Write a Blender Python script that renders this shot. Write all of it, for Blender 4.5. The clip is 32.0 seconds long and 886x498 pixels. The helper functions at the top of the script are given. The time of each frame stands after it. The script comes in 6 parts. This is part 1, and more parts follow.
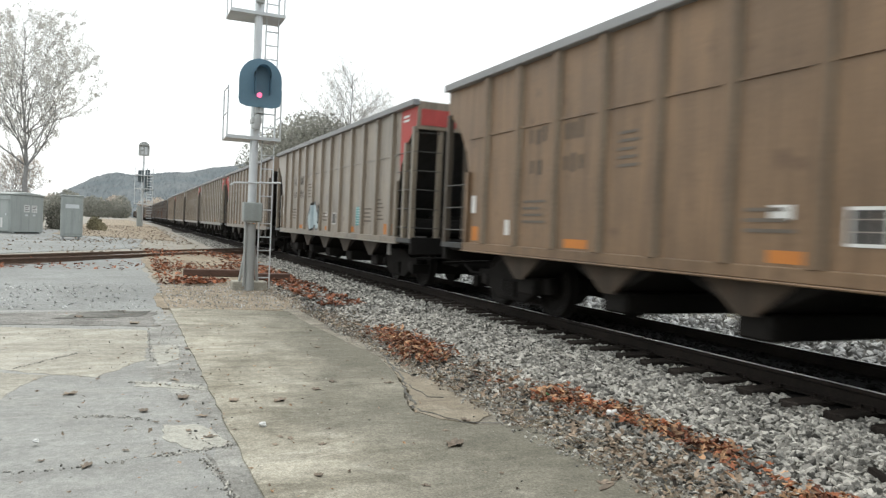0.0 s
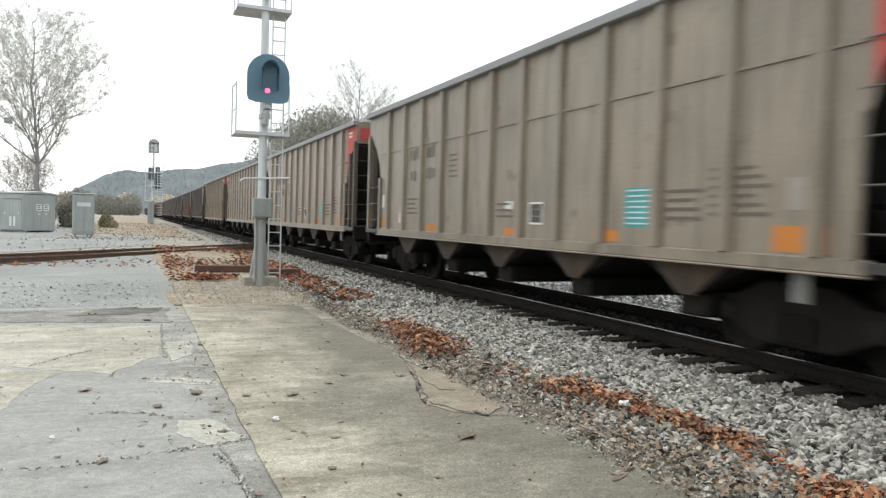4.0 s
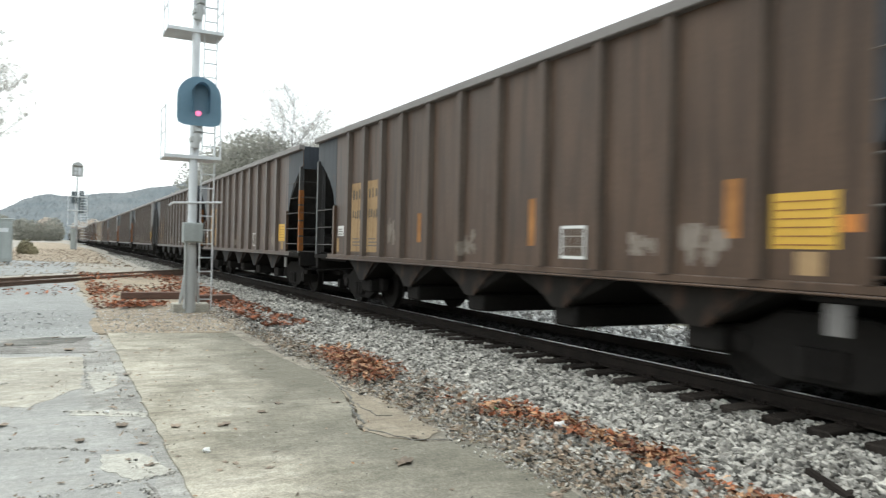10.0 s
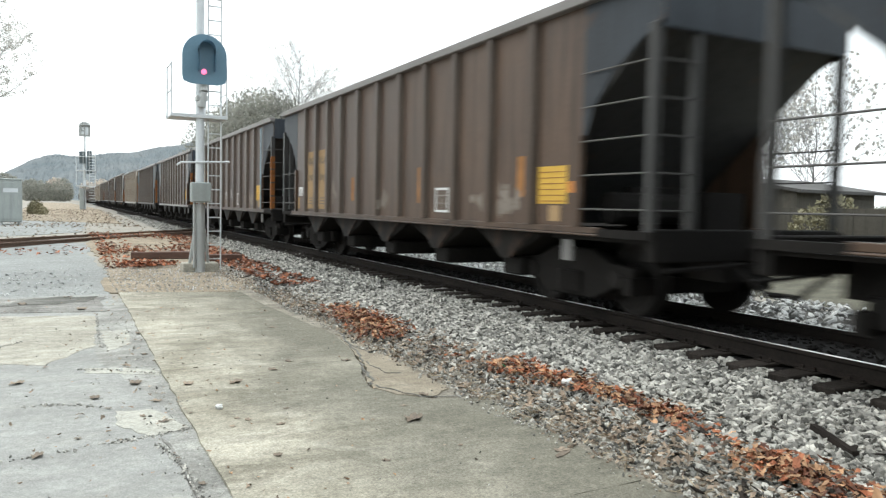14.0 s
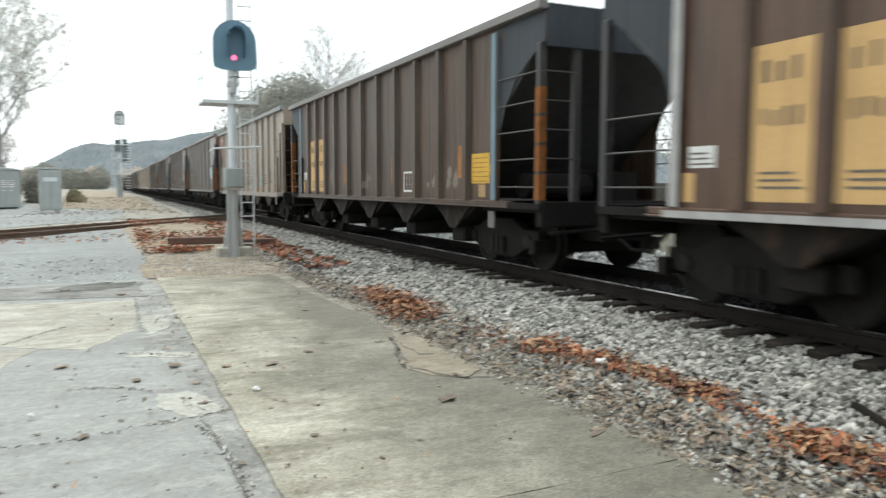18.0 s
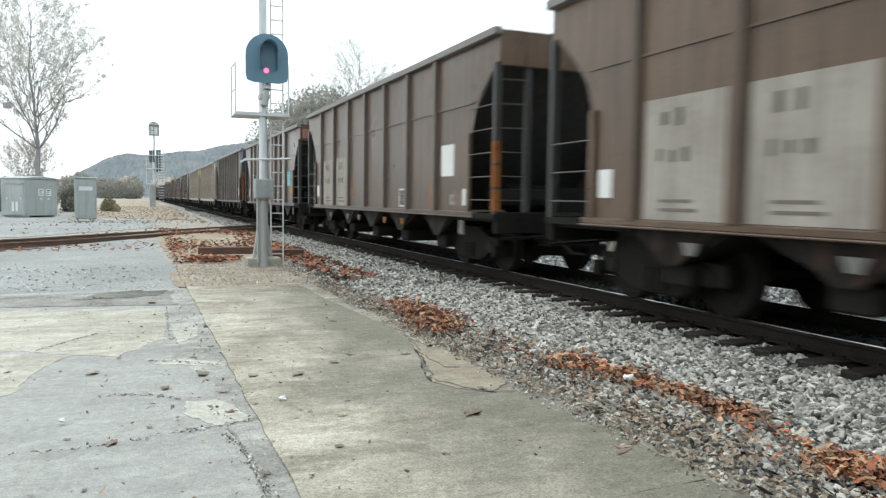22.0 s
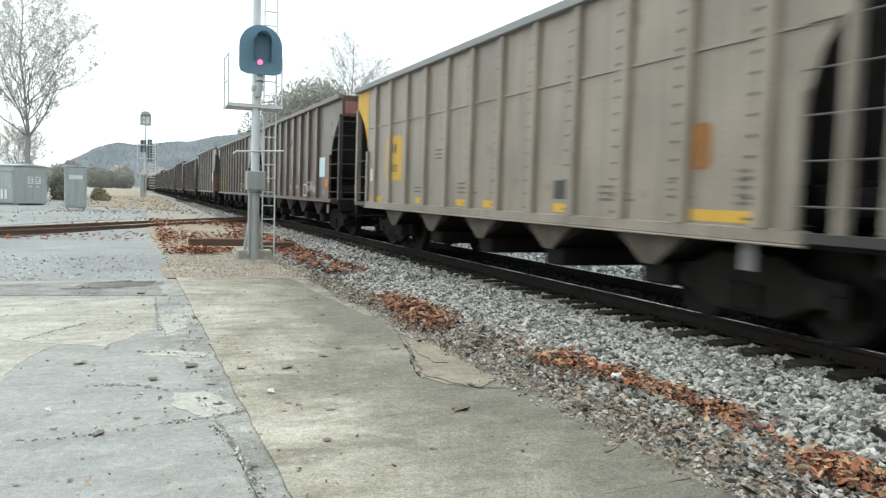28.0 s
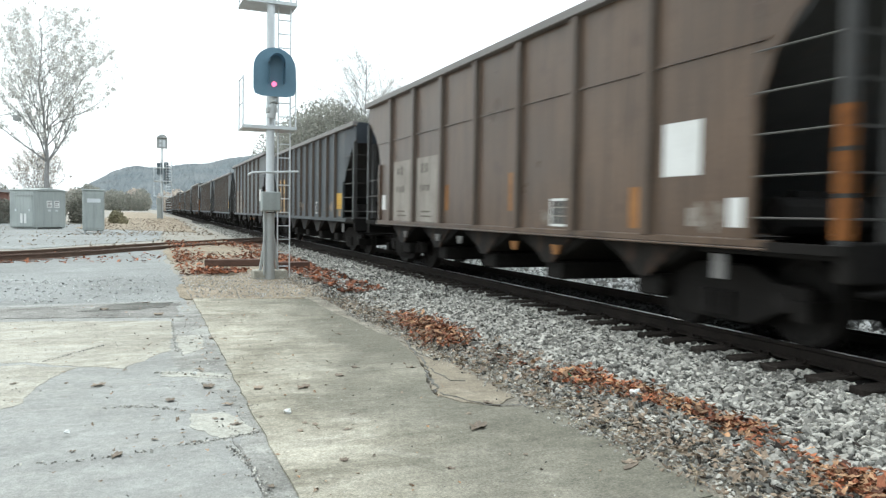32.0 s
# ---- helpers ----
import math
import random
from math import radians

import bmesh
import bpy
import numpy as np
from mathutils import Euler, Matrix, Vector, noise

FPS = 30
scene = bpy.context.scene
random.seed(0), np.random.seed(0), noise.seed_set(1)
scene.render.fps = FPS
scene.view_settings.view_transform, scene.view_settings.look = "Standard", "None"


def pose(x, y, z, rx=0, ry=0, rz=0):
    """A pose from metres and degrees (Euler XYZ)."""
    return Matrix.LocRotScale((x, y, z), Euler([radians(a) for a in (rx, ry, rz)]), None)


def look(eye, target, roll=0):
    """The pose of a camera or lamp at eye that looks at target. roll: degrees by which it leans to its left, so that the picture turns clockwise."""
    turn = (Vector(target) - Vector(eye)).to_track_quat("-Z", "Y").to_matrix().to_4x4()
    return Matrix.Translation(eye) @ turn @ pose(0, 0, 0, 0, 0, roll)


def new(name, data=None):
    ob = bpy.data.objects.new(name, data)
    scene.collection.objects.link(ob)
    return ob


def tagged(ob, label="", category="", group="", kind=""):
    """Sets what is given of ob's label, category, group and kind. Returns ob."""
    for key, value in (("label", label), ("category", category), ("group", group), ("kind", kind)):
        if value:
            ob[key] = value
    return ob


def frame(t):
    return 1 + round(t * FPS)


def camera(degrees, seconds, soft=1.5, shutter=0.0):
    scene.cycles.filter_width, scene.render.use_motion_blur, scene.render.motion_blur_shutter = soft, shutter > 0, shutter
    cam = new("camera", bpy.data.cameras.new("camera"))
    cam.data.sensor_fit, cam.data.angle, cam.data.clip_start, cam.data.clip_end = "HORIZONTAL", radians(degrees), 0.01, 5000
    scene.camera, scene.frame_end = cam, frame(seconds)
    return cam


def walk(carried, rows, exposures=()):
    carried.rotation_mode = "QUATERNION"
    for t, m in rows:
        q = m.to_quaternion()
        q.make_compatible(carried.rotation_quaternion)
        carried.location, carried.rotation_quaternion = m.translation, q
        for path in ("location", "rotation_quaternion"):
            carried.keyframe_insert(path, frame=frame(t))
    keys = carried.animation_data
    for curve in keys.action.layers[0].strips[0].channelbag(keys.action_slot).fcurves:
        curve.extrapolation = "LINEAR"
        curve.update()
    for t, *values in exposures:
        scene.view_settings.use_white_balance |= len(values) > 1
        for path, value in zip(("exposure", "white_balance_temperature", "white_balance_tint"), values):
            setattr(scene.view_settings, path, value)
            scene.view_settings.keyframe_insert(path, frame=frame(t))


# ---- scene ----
EYE = (0.0, 0.0, 1.53)
cam = camera(62.2, 32.0, soft=1.3, shutter=0.45)
# seconds and the turn of the hand-held camera about x, y, z; the eye itself stays where it is
TURNS = [
    (0.0, 88.45, -2.53, -23.42), (0.5, 88.41, -1.98, -23.65), (1.0, 88.36, -1.84, -24.07),
    (1.5, 88.35, -1.55, -23.42), (2.0, 88.29, -1.48, -23.18), (2.5, 88.12, -1.85, -22.84),
    (3.0, 87.92, -2.09, -22.80), (3.5, 87.87, -1.86, -22.88), (5.5, 88.12, -1.61, -22.00),
    (6.0, 88.32, -1.58, -21.99), (6.5, 88.80, -1.63, -21.76), (7.0, 89.06, -1.43, -21.56),
    (7.5, 88.51, -1.47, -21.87), (8.0, 88.86, -1.40, -21.95), (8.5, 88.90, -1.34, -21.87),
    (9.0, 88.65, -1.35, -21.91), (9.5, 88.60, -1.05, -22.61), (10.0, 89.88, -1.42, -27.69),
    (10.5, 87.09, -0.55, -30.40), (11.0, 86.29, -1.92, -27.62), (11.5, 86.76, -3.14, -27.34),
    (11.8, 88.02, -1.77, -26.64), (11.9, 88.49, -1.31, -25.78), (12.0, 87.40, -0.85, -23.26),
    (12.1, 87.08, -1.12, -20.35), (12.2, 87.52, -1.38, -21.26), (12.3, 88.06, -1.65, -23.35),
    (12.4, 88.15, -1.91, -23.73), (12.5, 87.37, -2.18, -21.24), (13.0, 85.80, -0.43, -25.90),
    (13.5, 86.73, -1.36, -26.91), (15.5, 86.24, -0.39, -27.79), (16.0, 85.69, 0.74, -24.16),
    (16.5, 84.01, -0.31, -21.62), (17.0, 84.20, 0.16, -20.81), (17.5, 84.95, -0.05, -21.73),
    (18.0, 85.17, -0.16, -24.68), (18.5, 88.17, -1.60, -34.27), (18.7, 88.45, -0.70, -35.44),
    (18.8, 88.79, -0.24, -34.10), (18.9, 89.27, 0.21, -31.99), (19.0, 89.27, 0.78, -29.2),
    (19.1, 89.33, 0.64, -27.10), (19.2, 88.94, 0.62, -26.11), (19.3, 88.24, 0.60, -25.59),
    (19.5, 87.74, 0.56, -24.27), (20.0, 86.62, 0.19, -22.75), (20.5, 85.79, -0.40, -23.15),
    (21.0, 85.96, -0.02, -23.10), (21.5, 86.16, -0.91, -22.75), (22.0, 86.15, -0.75, -22.51),
    (22.5, 86.30, -0.94, -22.70), (23.0, 86.56, -0.35, -23.11), (23.5, 86.74, -0.77, -23.23),
    (24.0, 86.77, -0.34, -23.12), (24.5, 87.13, -0.16, -22.49), (25.0, 87.16, -0.45, -22.09),
    (25.5, 87.51, -0.59, -21.99), (27.5, 85.45, -1.25, -21.70), (28.0, 85.82, -1.83, -23.12),
    (28.5, 86.10, -1.33, -23.73), (29.0, 86.03, -1.50, -24.07), (29.5, 86.03, -1.28, -24.19),
    (30.0, 86.52, -1.12, -23.43), (30.5, 87.07, -0.94, -23.13), (31.0, 87.43, -0.73, -23.16),
    (31.5, 87.85, -0.75, -22.73), (32.0, 87.17, -0.95, -22.03),
]
# seconds, stops, kelvin and tint of the camera's own adjustment
EXPOSURES = [(0.0, 0.45, 6420, 7), (2.0, 0.52, 6420, 7), (6.0, 0.57, 6420, 7), (9.0, 0.52, 6420, 7), (10.0, 0.74, 6290, 5), (11.0, 1.10, 6240, 3), (12.0, 0.96, 6240, 4), (13.0, 0.78, 6240, 5), (16.0, 0.98, 6240, 5),
             (17.0, 0.63, 6240, 5), (18.0, 0.70, 6240, 4), (19.0, 1.12, 6150, 1), (20.0, 0.78, 6100, 4), (22.0, 0.73, 6100, 4), (24.0, 0.81, 6100, 3), (28.0, 0.70, 6100, 3), (30.0, 0.78, 6100, 3), (32.0, 0.78, 6050, 3)]
walk(cam, [(t, pose(*EYE, rx, ry, rz)) for t, rx, ry, rz in TURNS], EXPOSURES)

# ---- light: a bright overcast sky ----
world = bpy.data.worlds.new("overcast_sky")
scene.world = world
world.use_nodes = True
wn, wl = world.node_tree.nodes, world.node_tree.links
sky = wn.new("ShaderNodeTexSky")
sky.sky_type, sky.sun_disc = "NISHITA", False
sky.sun_elevation, sky.sun_rotation = radians(48), radians(-35)
sky.dust_density, sky.air_density = 6.0, 1.5
scaled = wn.new("ShaderNodeVectorMath")
scaled.operation = "SCALE"
scaled.inputs["Scale"].default_value = 0.10
wl.new(sky.outputs[0], scaled.inputs[0])
cloud = wn.new("ShaderNodeMixRGB")
cloud.inputs["Fac"].default_value = 0.78
cloud.inputs["Color2"].default_value = (1.12, 1.15, 1.17, 1)
wl.new(scaled.outputs[0], cloud.inputs["Color1"])
wl.new(cloud.outputs[0], wn["Background"].inputs["Color"])
wn["Background"].inputs["Strength"].default_value = 1.0
sun = new("sun", bpy.data.lights.new("sun", "SUN"))
sun.data.energy, sun.data.angle, sun.data.color = 0.9, radians(40), (1.0, 0.97, 0.92)
sun.matrix_world = look((12, 30, 80), (0, 0, 0))

# ---- materials ----
def material(name, dark, light, grain=40.0, stain=1.2, rough=0.8, metal=0.0, bump=0.15, streak=0.0, rust=None, rust_amount=0.0,
             island=0.0, spread=0.0, stretch=(1, 1, 1), bump_scale=None, spec=0.5, thin=0.0):
    """Two scales of variation between two colours, with optional vertical streaks, rust blots and a change from piece to piece."""
    m = bpy.data.materials.new(name)
    m.use_nodes = True
    n, l = m.node_tree.nodes, m.node_tree.links
    bsdf = n["Principled BSDF"]
    bsdf.inputs["Metallic"].default_value = metal
    bsdf.inputs["Specular IOR Level"].default_value = spec
    coord = n.new("ShaderNodeTexCoord")
    mapping = n.new("ShaderNodeMapping")
    mapping.inputs["Scale"].default_value = stretch
    l.new(coord.outputs["Object"], mapping.inputs["Vector"])

    def noise_of(scale, detail=4.0, vector=None):
        tex = n.new("ShaderNodeTexNoise")
        tex.inputs["Scale"].default_value, tex.inputs["Detail"].default_value = scale, detail
        l.new(vector or mapping.outputs[0], tex.inputs["Vector"])
        return tex.outputs["Fac"]

    def ramp(value, low, high):
        r = n.new("ShaderNodeMapRange")
        r.inputs["From Min"].default_value, r.inputs["From Max"].default_value = low, high
        l.new(value, r.inputs["Value"])
        return r.outputs[0]

    def mix(fac, a, b):
        x = n.new("ShaderNodeMixRGB")
        for socket, v in zip(("Fac", "Color1", "Color2"), (fac, a, b)):
            if isinstance(v, (int, float)):
                x.inputs[socket].default_value = v
            elif isinstance(v, tuple):
                x.inputs[socket].default_value = (*v, 1)
            else:
                l.new(v, x.inputs[socket])
        return x.outputs[0]

    def add(a, b, scale):
        x = n.new("ShaderNodeMath")
        x.operation = "MULTIPLY_ADD"
        l.new(b, x.inputs[0])
        x.inputs[1].default_value = scale
        l.new(a, x.inputs[2])
        return x.outputs[0]

    fine, broad = noise_of(grain), noise_of(stain, 6.0)
    fac = add(ramp(broad, 0.3, 0.7), ramp(fine, 0.3, 0.7), 0.5)
    fac = ramp(fac, 0.0, 1.5)
    color = mix(fac, dark, light)
    if streak:
        long = n.new("ShaderNodeMapping")
        long.inputs["Scale"].default_value = (5.0, 5.0, 0.35)
        l.new(coord.outputs["Object"], long.inputs["Vector"])
        lines = ramp(noise_of(1.6, 5.0, long.outputs[0]), 0.46, 0.74)
        x = n.new("ShaderNodeMath")
        x.operation = "MULTIPLY"
        x.inputs[1].default_value = streak
        l.new(lines, x.inputs[0])
        color = mix(x.outputs[0], color, tuple(0.35 * c for c in dark))
    if rust:
        blots = ramp(noise_of(3.1, 8.0), 0.66 - rust_amount, 0.82 - rust_amount * 0.6)
        color = mix(blots, color, rust)
    if island or spread:
        source = n.new("ShaderNodeNewGeometry").outputs["Random Per Island"] if island else n.new("ShaderNodeObjectInfo").outputs["Random"]
        hsv = n.new("ShaderNodeHueSaturation")
        amount = island or spread
        v = n.new("ShaderNodeMapRange")
        v.inputs["To Min"].default_value, v.inputs["To Max"].default_value = 1 - amount, 1 + amount
        l.new(source, v.inputs["Value"])
        l.new(v.outputs[0], hsv.inputs["Value"])
        l.new(color, hsv.inputs["Color"])
        color = hsv.outputs[0]
    l.new(color, bsdf.inputs["Base Color"])
    r = n.new("ShaderNodeMapRange")
    r.inputs["To Min"].default_value, r.inputs["To Max"].default_value = max(0.05, rough - 0.12), min(1.0, rough + 0.12)
    l.new(broad, r.inputs["Value"])
    l.new(r.outputs[0], bsdf.inputs["Roughness"])
    if bump:
        b = n.new("ShaderNodeBump")
        b.inputs["Strength"].default_value, b.inputs["Distance"].default_value = bump, 0.02
        l.new(noise_of(bump_scale, 6.0) if bump_scale else fine, b.inputs["Height"])
        l.new(b.outputs[0], bsdf.inputs["Normal"])
    if thin:
        # leaves let light through
        through_leaf, both = n.new("ShaderNodeBsdfTranslucent"), n.new("ShaderNodeMixShader")
        l.new(color, through_leaf.inputs["Color"])
        both.inputs[0].default_value = thin
        l.new(bsdf.outputs[0], both.inputs[1])
        l.new(through_leaf.outputs[0], both.inputs[2])
        l.new(both.outputs[0], n["Material Output"].inputs["Surface"])
    return m



def worn_ground(name, dark, light, stain, pale, broad=0.45, grit=70.0, bump=0.35, amount=0.55, specks=0.3, edge=None, grain=0.5, mottle=0.5):
    """Old paving: broad discolouring, drawn-out stains, pale scoured patches, fine grit and dark specks."""
    m = bpy.data.materials.new(name)
    m.use_nodes = True
    n, l = m.node_tree.nodes, m.node_tree.links
    bsdf = n["Principled BSDF"]
    bsdf.inputs["Roughness"].default_value, bsdf.inputs["Specular IOR Level"].default_value = 0.92, 0.2
    coord = n.new("ShaderNodeTexCoord").outputs["Object"]

    def noise_of(scale, detail, low, high, stretch=(1, 1, 1), warp=0.0, rough=0.6):
        mp, tex, r = n.new("ShaderNodeMapping"), n.new("ShaderNodeTexNoise"), n.new("ShaderNodeMapRange")
        mp.inputs["Scale"].default_value = stretch
        l.new(coord, mp.inputs["Vector"])
        l.new(mp.outputs[0], tex.inputs["Vector"])
        for key, v in (("Scale", scale), ("Detail", detail), ("Distortion", warp), ("Roughness", rough)):
            tex.inputs[key].default_value = v
        r.inputs["From Min"].default_value, r.inputs["From Max"].default_value = low, high
        l.new(tex.outputs["Fac"], r.inputs["Value"])
        return r.outputs[0]

    def scaled(a, k):
        x = n.new("ShaderNodeMath")
        x.operation, x.inputs[1].default_value = "MULTIPLY", k
        l.new(a, x.inputs[0])
        return x.outputs[0]

    def mix(fac, a, b, how="MIX"):
        x = n.new("ShaderNodeMixRGB")
        x.blend_type = how
        for socket, v in zip(("Fac", "Color1", "Color2"), (fac, a, b)):
            if isinstance(v, (int, float)):
                x.inputs[socket].default_value = v
            elif isinstance(v, tuple):
                x.inputs[socket].default_value = (*v, 1)
            else:
                l.new(v, x.inputs[socket])
        return x.outputs[0]
    color = mix(noise_of(broad, 8, 0.32, 0.68, warp=0.6, rough=0.65), dark, light)
    color = mix(scaled(noise_of(1.1, 7, 0.48, 0.72, (0.7, 1.8, 1), 0.8), amount), color, stain)
    color = mix(scaled(noise_of(2.3, 8, 0.52, 0.7, (0.8, 1.3, 1), 1.2), amount * 0.8), color, pale)
    if edge:
        # dirt washed across from the ballast, with a ragged border
        sep, wave, r0 = n.new("ShaderNodeSeparateXYZ"), n.new("ShaderNodeMath"), n.new("ShaderNodeMapRange")
        l.new(coord, sep.inputs[0])
        wave.operation, wave.inputs[1].default_value = "MULTIPLY_ADD", 1.6
        l.new(noise_of(0.8, 8, 0.25, 0.75, (1, 0.7, 1), 0.8), wave.inputs[0])
        l.new(sep.outputs["X"], wave.inputs[2])
        r0.inputs["From Min"].default_value, r0.inputs["From Max"].default_value, r0.inputs["To Max"].default_value = edge[0] + 0.5, edge[1] + 0.9, 0.88
        l.new(wave.outputs[0], r0.inputs["Value"])
        color = mix(r0.outputs[0], color, edge[2])
    color = mix(mottle, color, noise_of(4.0, 9, 0.1, 0.9, (0.45, 1, 1), rough=0.75), "OVERLAY")
    fine = noise_of(grit, 5, 0.2, 0.8, rough=0.7)
    color = mix(grain, color, fine, "OVERLAY")
    color = mix(grain * 0.6, color, noise_of(17.0, 6, 0.2, 0.8, rough=0.75), "OVERLAY")
    vor, r = n.new("ShaderNodeTexVoronoi"), n.new("ShaderNodeMapRange")
    vor.inputs["Scale"].default_value = 13.0
    r.inputs["From Min"].default_value, r.inputs["From Max"].default_value, r.inputs["To Min"].default_value, r.inputs["To Max"].default_value = 0.07, 0.13, 1.0, 0.0
    l.new(coord, vor.inputs["Vector"])
    l.new(vor.outputs["Distance"], r.inputs["Value"])
    color = mix(scaled(r.outputs[0], specks), color, tuple(0.4 * c for c in dark))
    l.new(color, bsdf.inputs["Base Color"])
    b = n.new("ShaderNodeBump")
    b.inputs["Strength"].default_value, b.inputs["Distance"].default_value = bump, 0.012
    l.new(fine, b.inputs["Height"])
    l.new(b.outputs[0], bsdf.inputs["Normal"])
    return m


def glowing(name, color, strength):
    m = bpy.data.materials.new(name)
    m.use_nodes = True
    b = m.node_tree.nodes["Principled BSDF"]
    b.inputs["Base Color"].default_value = (*color, 1)
    b.inputs["Emission Color"].default_value = (*color, 1)
    b.inputs["Emission Strength"].default_value = strength
    return m


def car_paint(name, color, streak=0.5, rust_amount=0.05, rough=0.38, spec=0.5, haze=0.22):
    """Weathered paint with a bluish sheen at a glancing view, standing in for haze."""
    m = material(name, tuple(0.68 * c for c in color), tuple(min(1, 1.28 * c) for c in color), 22, 0.75, rough, 0.0, 0.03, streak,
                 (0.07, 0.04, 0.026), rust_amount, spread=0.08, spec=spec)
    haze_sheen = m.node_tree.nodes["Principled BSDF"].inputs
    haze_sheen["Sheen Weight"].default_value, haze_sheen["Sheen Roughness"].default_value, haze_sheen["Sheen Tint"].default_value = haze, 0.35, (0.78, 0.9, 1.0, 1)
    return m


TAN = car_paint("tan_weathered_paint", (0.25, 0.193, 0.142), 0.6, 0.03, 0.36, 0.55)
UMBER = car_paint("umber_weathered_paint", (0.205, 0.131, 0.075), 0.6, 0.03, 0.45, 0.35, 0.12)
DARK = car_paint("dark_brown_paint", (0.09, 0.057, 0.038), 0.75, 0.08, 0.42, 0.22, 0.18)
BROWN = car_paint("brown_oxide_paint", (0.112, 0.071, 0.045), 0.75, 0.08, 0.32, 0.3)
OXIDE = car_paint("red_brown_oxide_paint", (0.104, 0.058, 0.0365), 0.75, 0.08, 0.32, 0.3)
SILVER = car_paint("bare_aluminium_grey", (0.285, 0.24, 0.188), 0.45, 0.0, 0.36, 0.5)
ASHEN = car_paint("ashen_tan_paint", (0.245, 0.203, 0.153), 0.65, 0.04, 0.36, 0.55)
# rib flank colours, paled as if lit by the sky
TANFLANK = car_paint("skylit_tan_rib_flank", (0.26, 0.212, 0.16), 0.5, 0.03, 0.6, 0.3)
DULLFLANK = car_paint("skylit_dull_rib_flank", (0.098, 0.076, 0.06), 0.5, 0.05, 0.6, 0.3)
CORNER = car_paint("dark_corner_paint", (0.036, 0.042, 0.05), 0.5, 0.03, 0.5, 0.2, 0.1)
HAZESLATE = car_paint("haze_slate_paint", (0.045, 0.053, 0.058), 0.5, 0.05, 0.5, 0.3, 0.12)
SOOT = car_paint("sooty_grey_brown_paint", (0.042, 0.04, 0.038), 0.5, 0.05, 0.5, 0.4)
RUNG = material("dark_ladder_steel", (0.05, 0.047, 0.043), (0.11, 0.105, 0.1), 30, 2, 0.65, 0.1, 0.05)
# chute paints: grime, and the shade below the sill put into the colour
CHUTE = car_paint("grimy_shaded_tan_chute", (0.075, 0.057, 0.042), 0.6, 0.08, 0.8, 0.2)
CHUTEGREY = car_paint("grimy_shaded_grey_chute", (0.135, 0.113, 0.09), 0.6, 0.08, 0.8, 0.2)
CHUTEDARK = car_paint("grimy_shaded_dark_chute", (0.026, 0.022, 0.019), 0.6, 0.12, 0.85, 0.1)
CHORD = material("galvanised_chord", (0.2, 0.205, 0.21), (0.3, 0.305, 0.31), 30, 0.8, 0.55, 0.2, 0.05)
# underframe and wheels: the shade under the cars is put into these colours
SHADEGRIME = material("shaded_brake_dust", (0.009, 0.0082, 0.0076), (0.022, 0.0198, 0.018), 18, 1.5, 0.85, 0.0, 0.2, spec=0.12)
STEEL = material("shaded_worn_wheel_steel", (0.01, 0.009, 0.008), (0.026, 0.023, 0.021), 25, 2.0, 0.7, 0.1, 0.1, spec=0.15)
ORANGE = material("orange_marking", (0.45, 0.155, 0.025), (0.6, 0.22, 0.035), 30, 2, 0.6, 0, 0.03)
YELLOW = material("yellow_marking", (0.54, 0.32, 0.035), (0.7, 0.43, 0.055), 14, 2, 0.6, 0, 0.03, 0.3)
PALE = material("faded_yellow_panel", (0.5, 0.31, 0.12), (0.68, 0.44, 0.19), 20, 1.5, 0.7, 0, 0.03, 0.25)
WHITE = material("white_marking", (0.6, 0.6, 0.58), (0.78, 0.78, 0.76), 30, 2, 0.6, 0, 0.03)
GREYPANEL = material("grey_white_panel", (0.26, 0.23, 0.2), (0.4, 0.37, 0.33), 14, 1.5, 0.7, 0, 0.03, 0.5, spec=0.2)
TEAL = material("teal_marking", (0.05, 0.25, 0.25), (0.08, 0.36, 0.36), 30, 2, 0.6, 0, 0.03, 0.3)
SKYBLUE = material("pale_blue_marking", (0.5, 0.62, 0.68), (0.62, 0.74, 0.8), 30, 2, 0.6, 0, 0.03)
BLUE = material("blue_stripe_paint", (0.11, 0.17, 0.21), (0.17, 0.25, 0.3), 30, 2, 0.6, 0, 0.03)
DULLWHITE = material("dull_white_stripe", (0.3, 0.29, 0.28), (0.42, 0.41, 0.4), 14, 2, 0.65, 0, 0.03, 0.4)
RED = material("red_marking", (0.36, 0.045, 0.04), (0.5, 0.08, 0.07), 30, 2, 0.65, 0, 0.03, 0.3)
FADEDRED = material("faded_red_marking", (0.22, 0.1, 0.085), (0.3, 0.13, 0.11), 14, 1.5, 0.65, 0, 0.03, 0.5)
BOARD = material("dull_grey_board", (0.13, 0.125, 0.12), (0.22, 0.21, 0.2), 20, 2, 0.7, 0, 0.03)
FAINT = material("faded_stencil_paint", (0.1, 0.085, 0.068), (0.16, 0.135, 0.11), 30, 2, 0.7, 0, 0.0)
INK = material("black_lettering", (0.045, 0.04, 0.034), (0.085, 0.075, 0.062), 30, 2, 0.7, 0, 0.0)
POSTORANGE = material("worn_orange_post_paint", (0.12, 0.045, 0.014), (0.3, 0.115, 0.03), 14, 3, 0.7, 0, 0.05, 0.4, spec=0.2)
SMUDGE = material("smudged_pale_paint", (0.13, 0.102, 0.08), (0.25, 0.215, 0.18), 14, 3, 0.7, 0, 0.02)
SPRAY = material("sprayed_graffiti_white", (0.34, 0.43, 0.46), (0.5, 0.58, 0.6), 12, 2, 0.7, 0, 0.02)

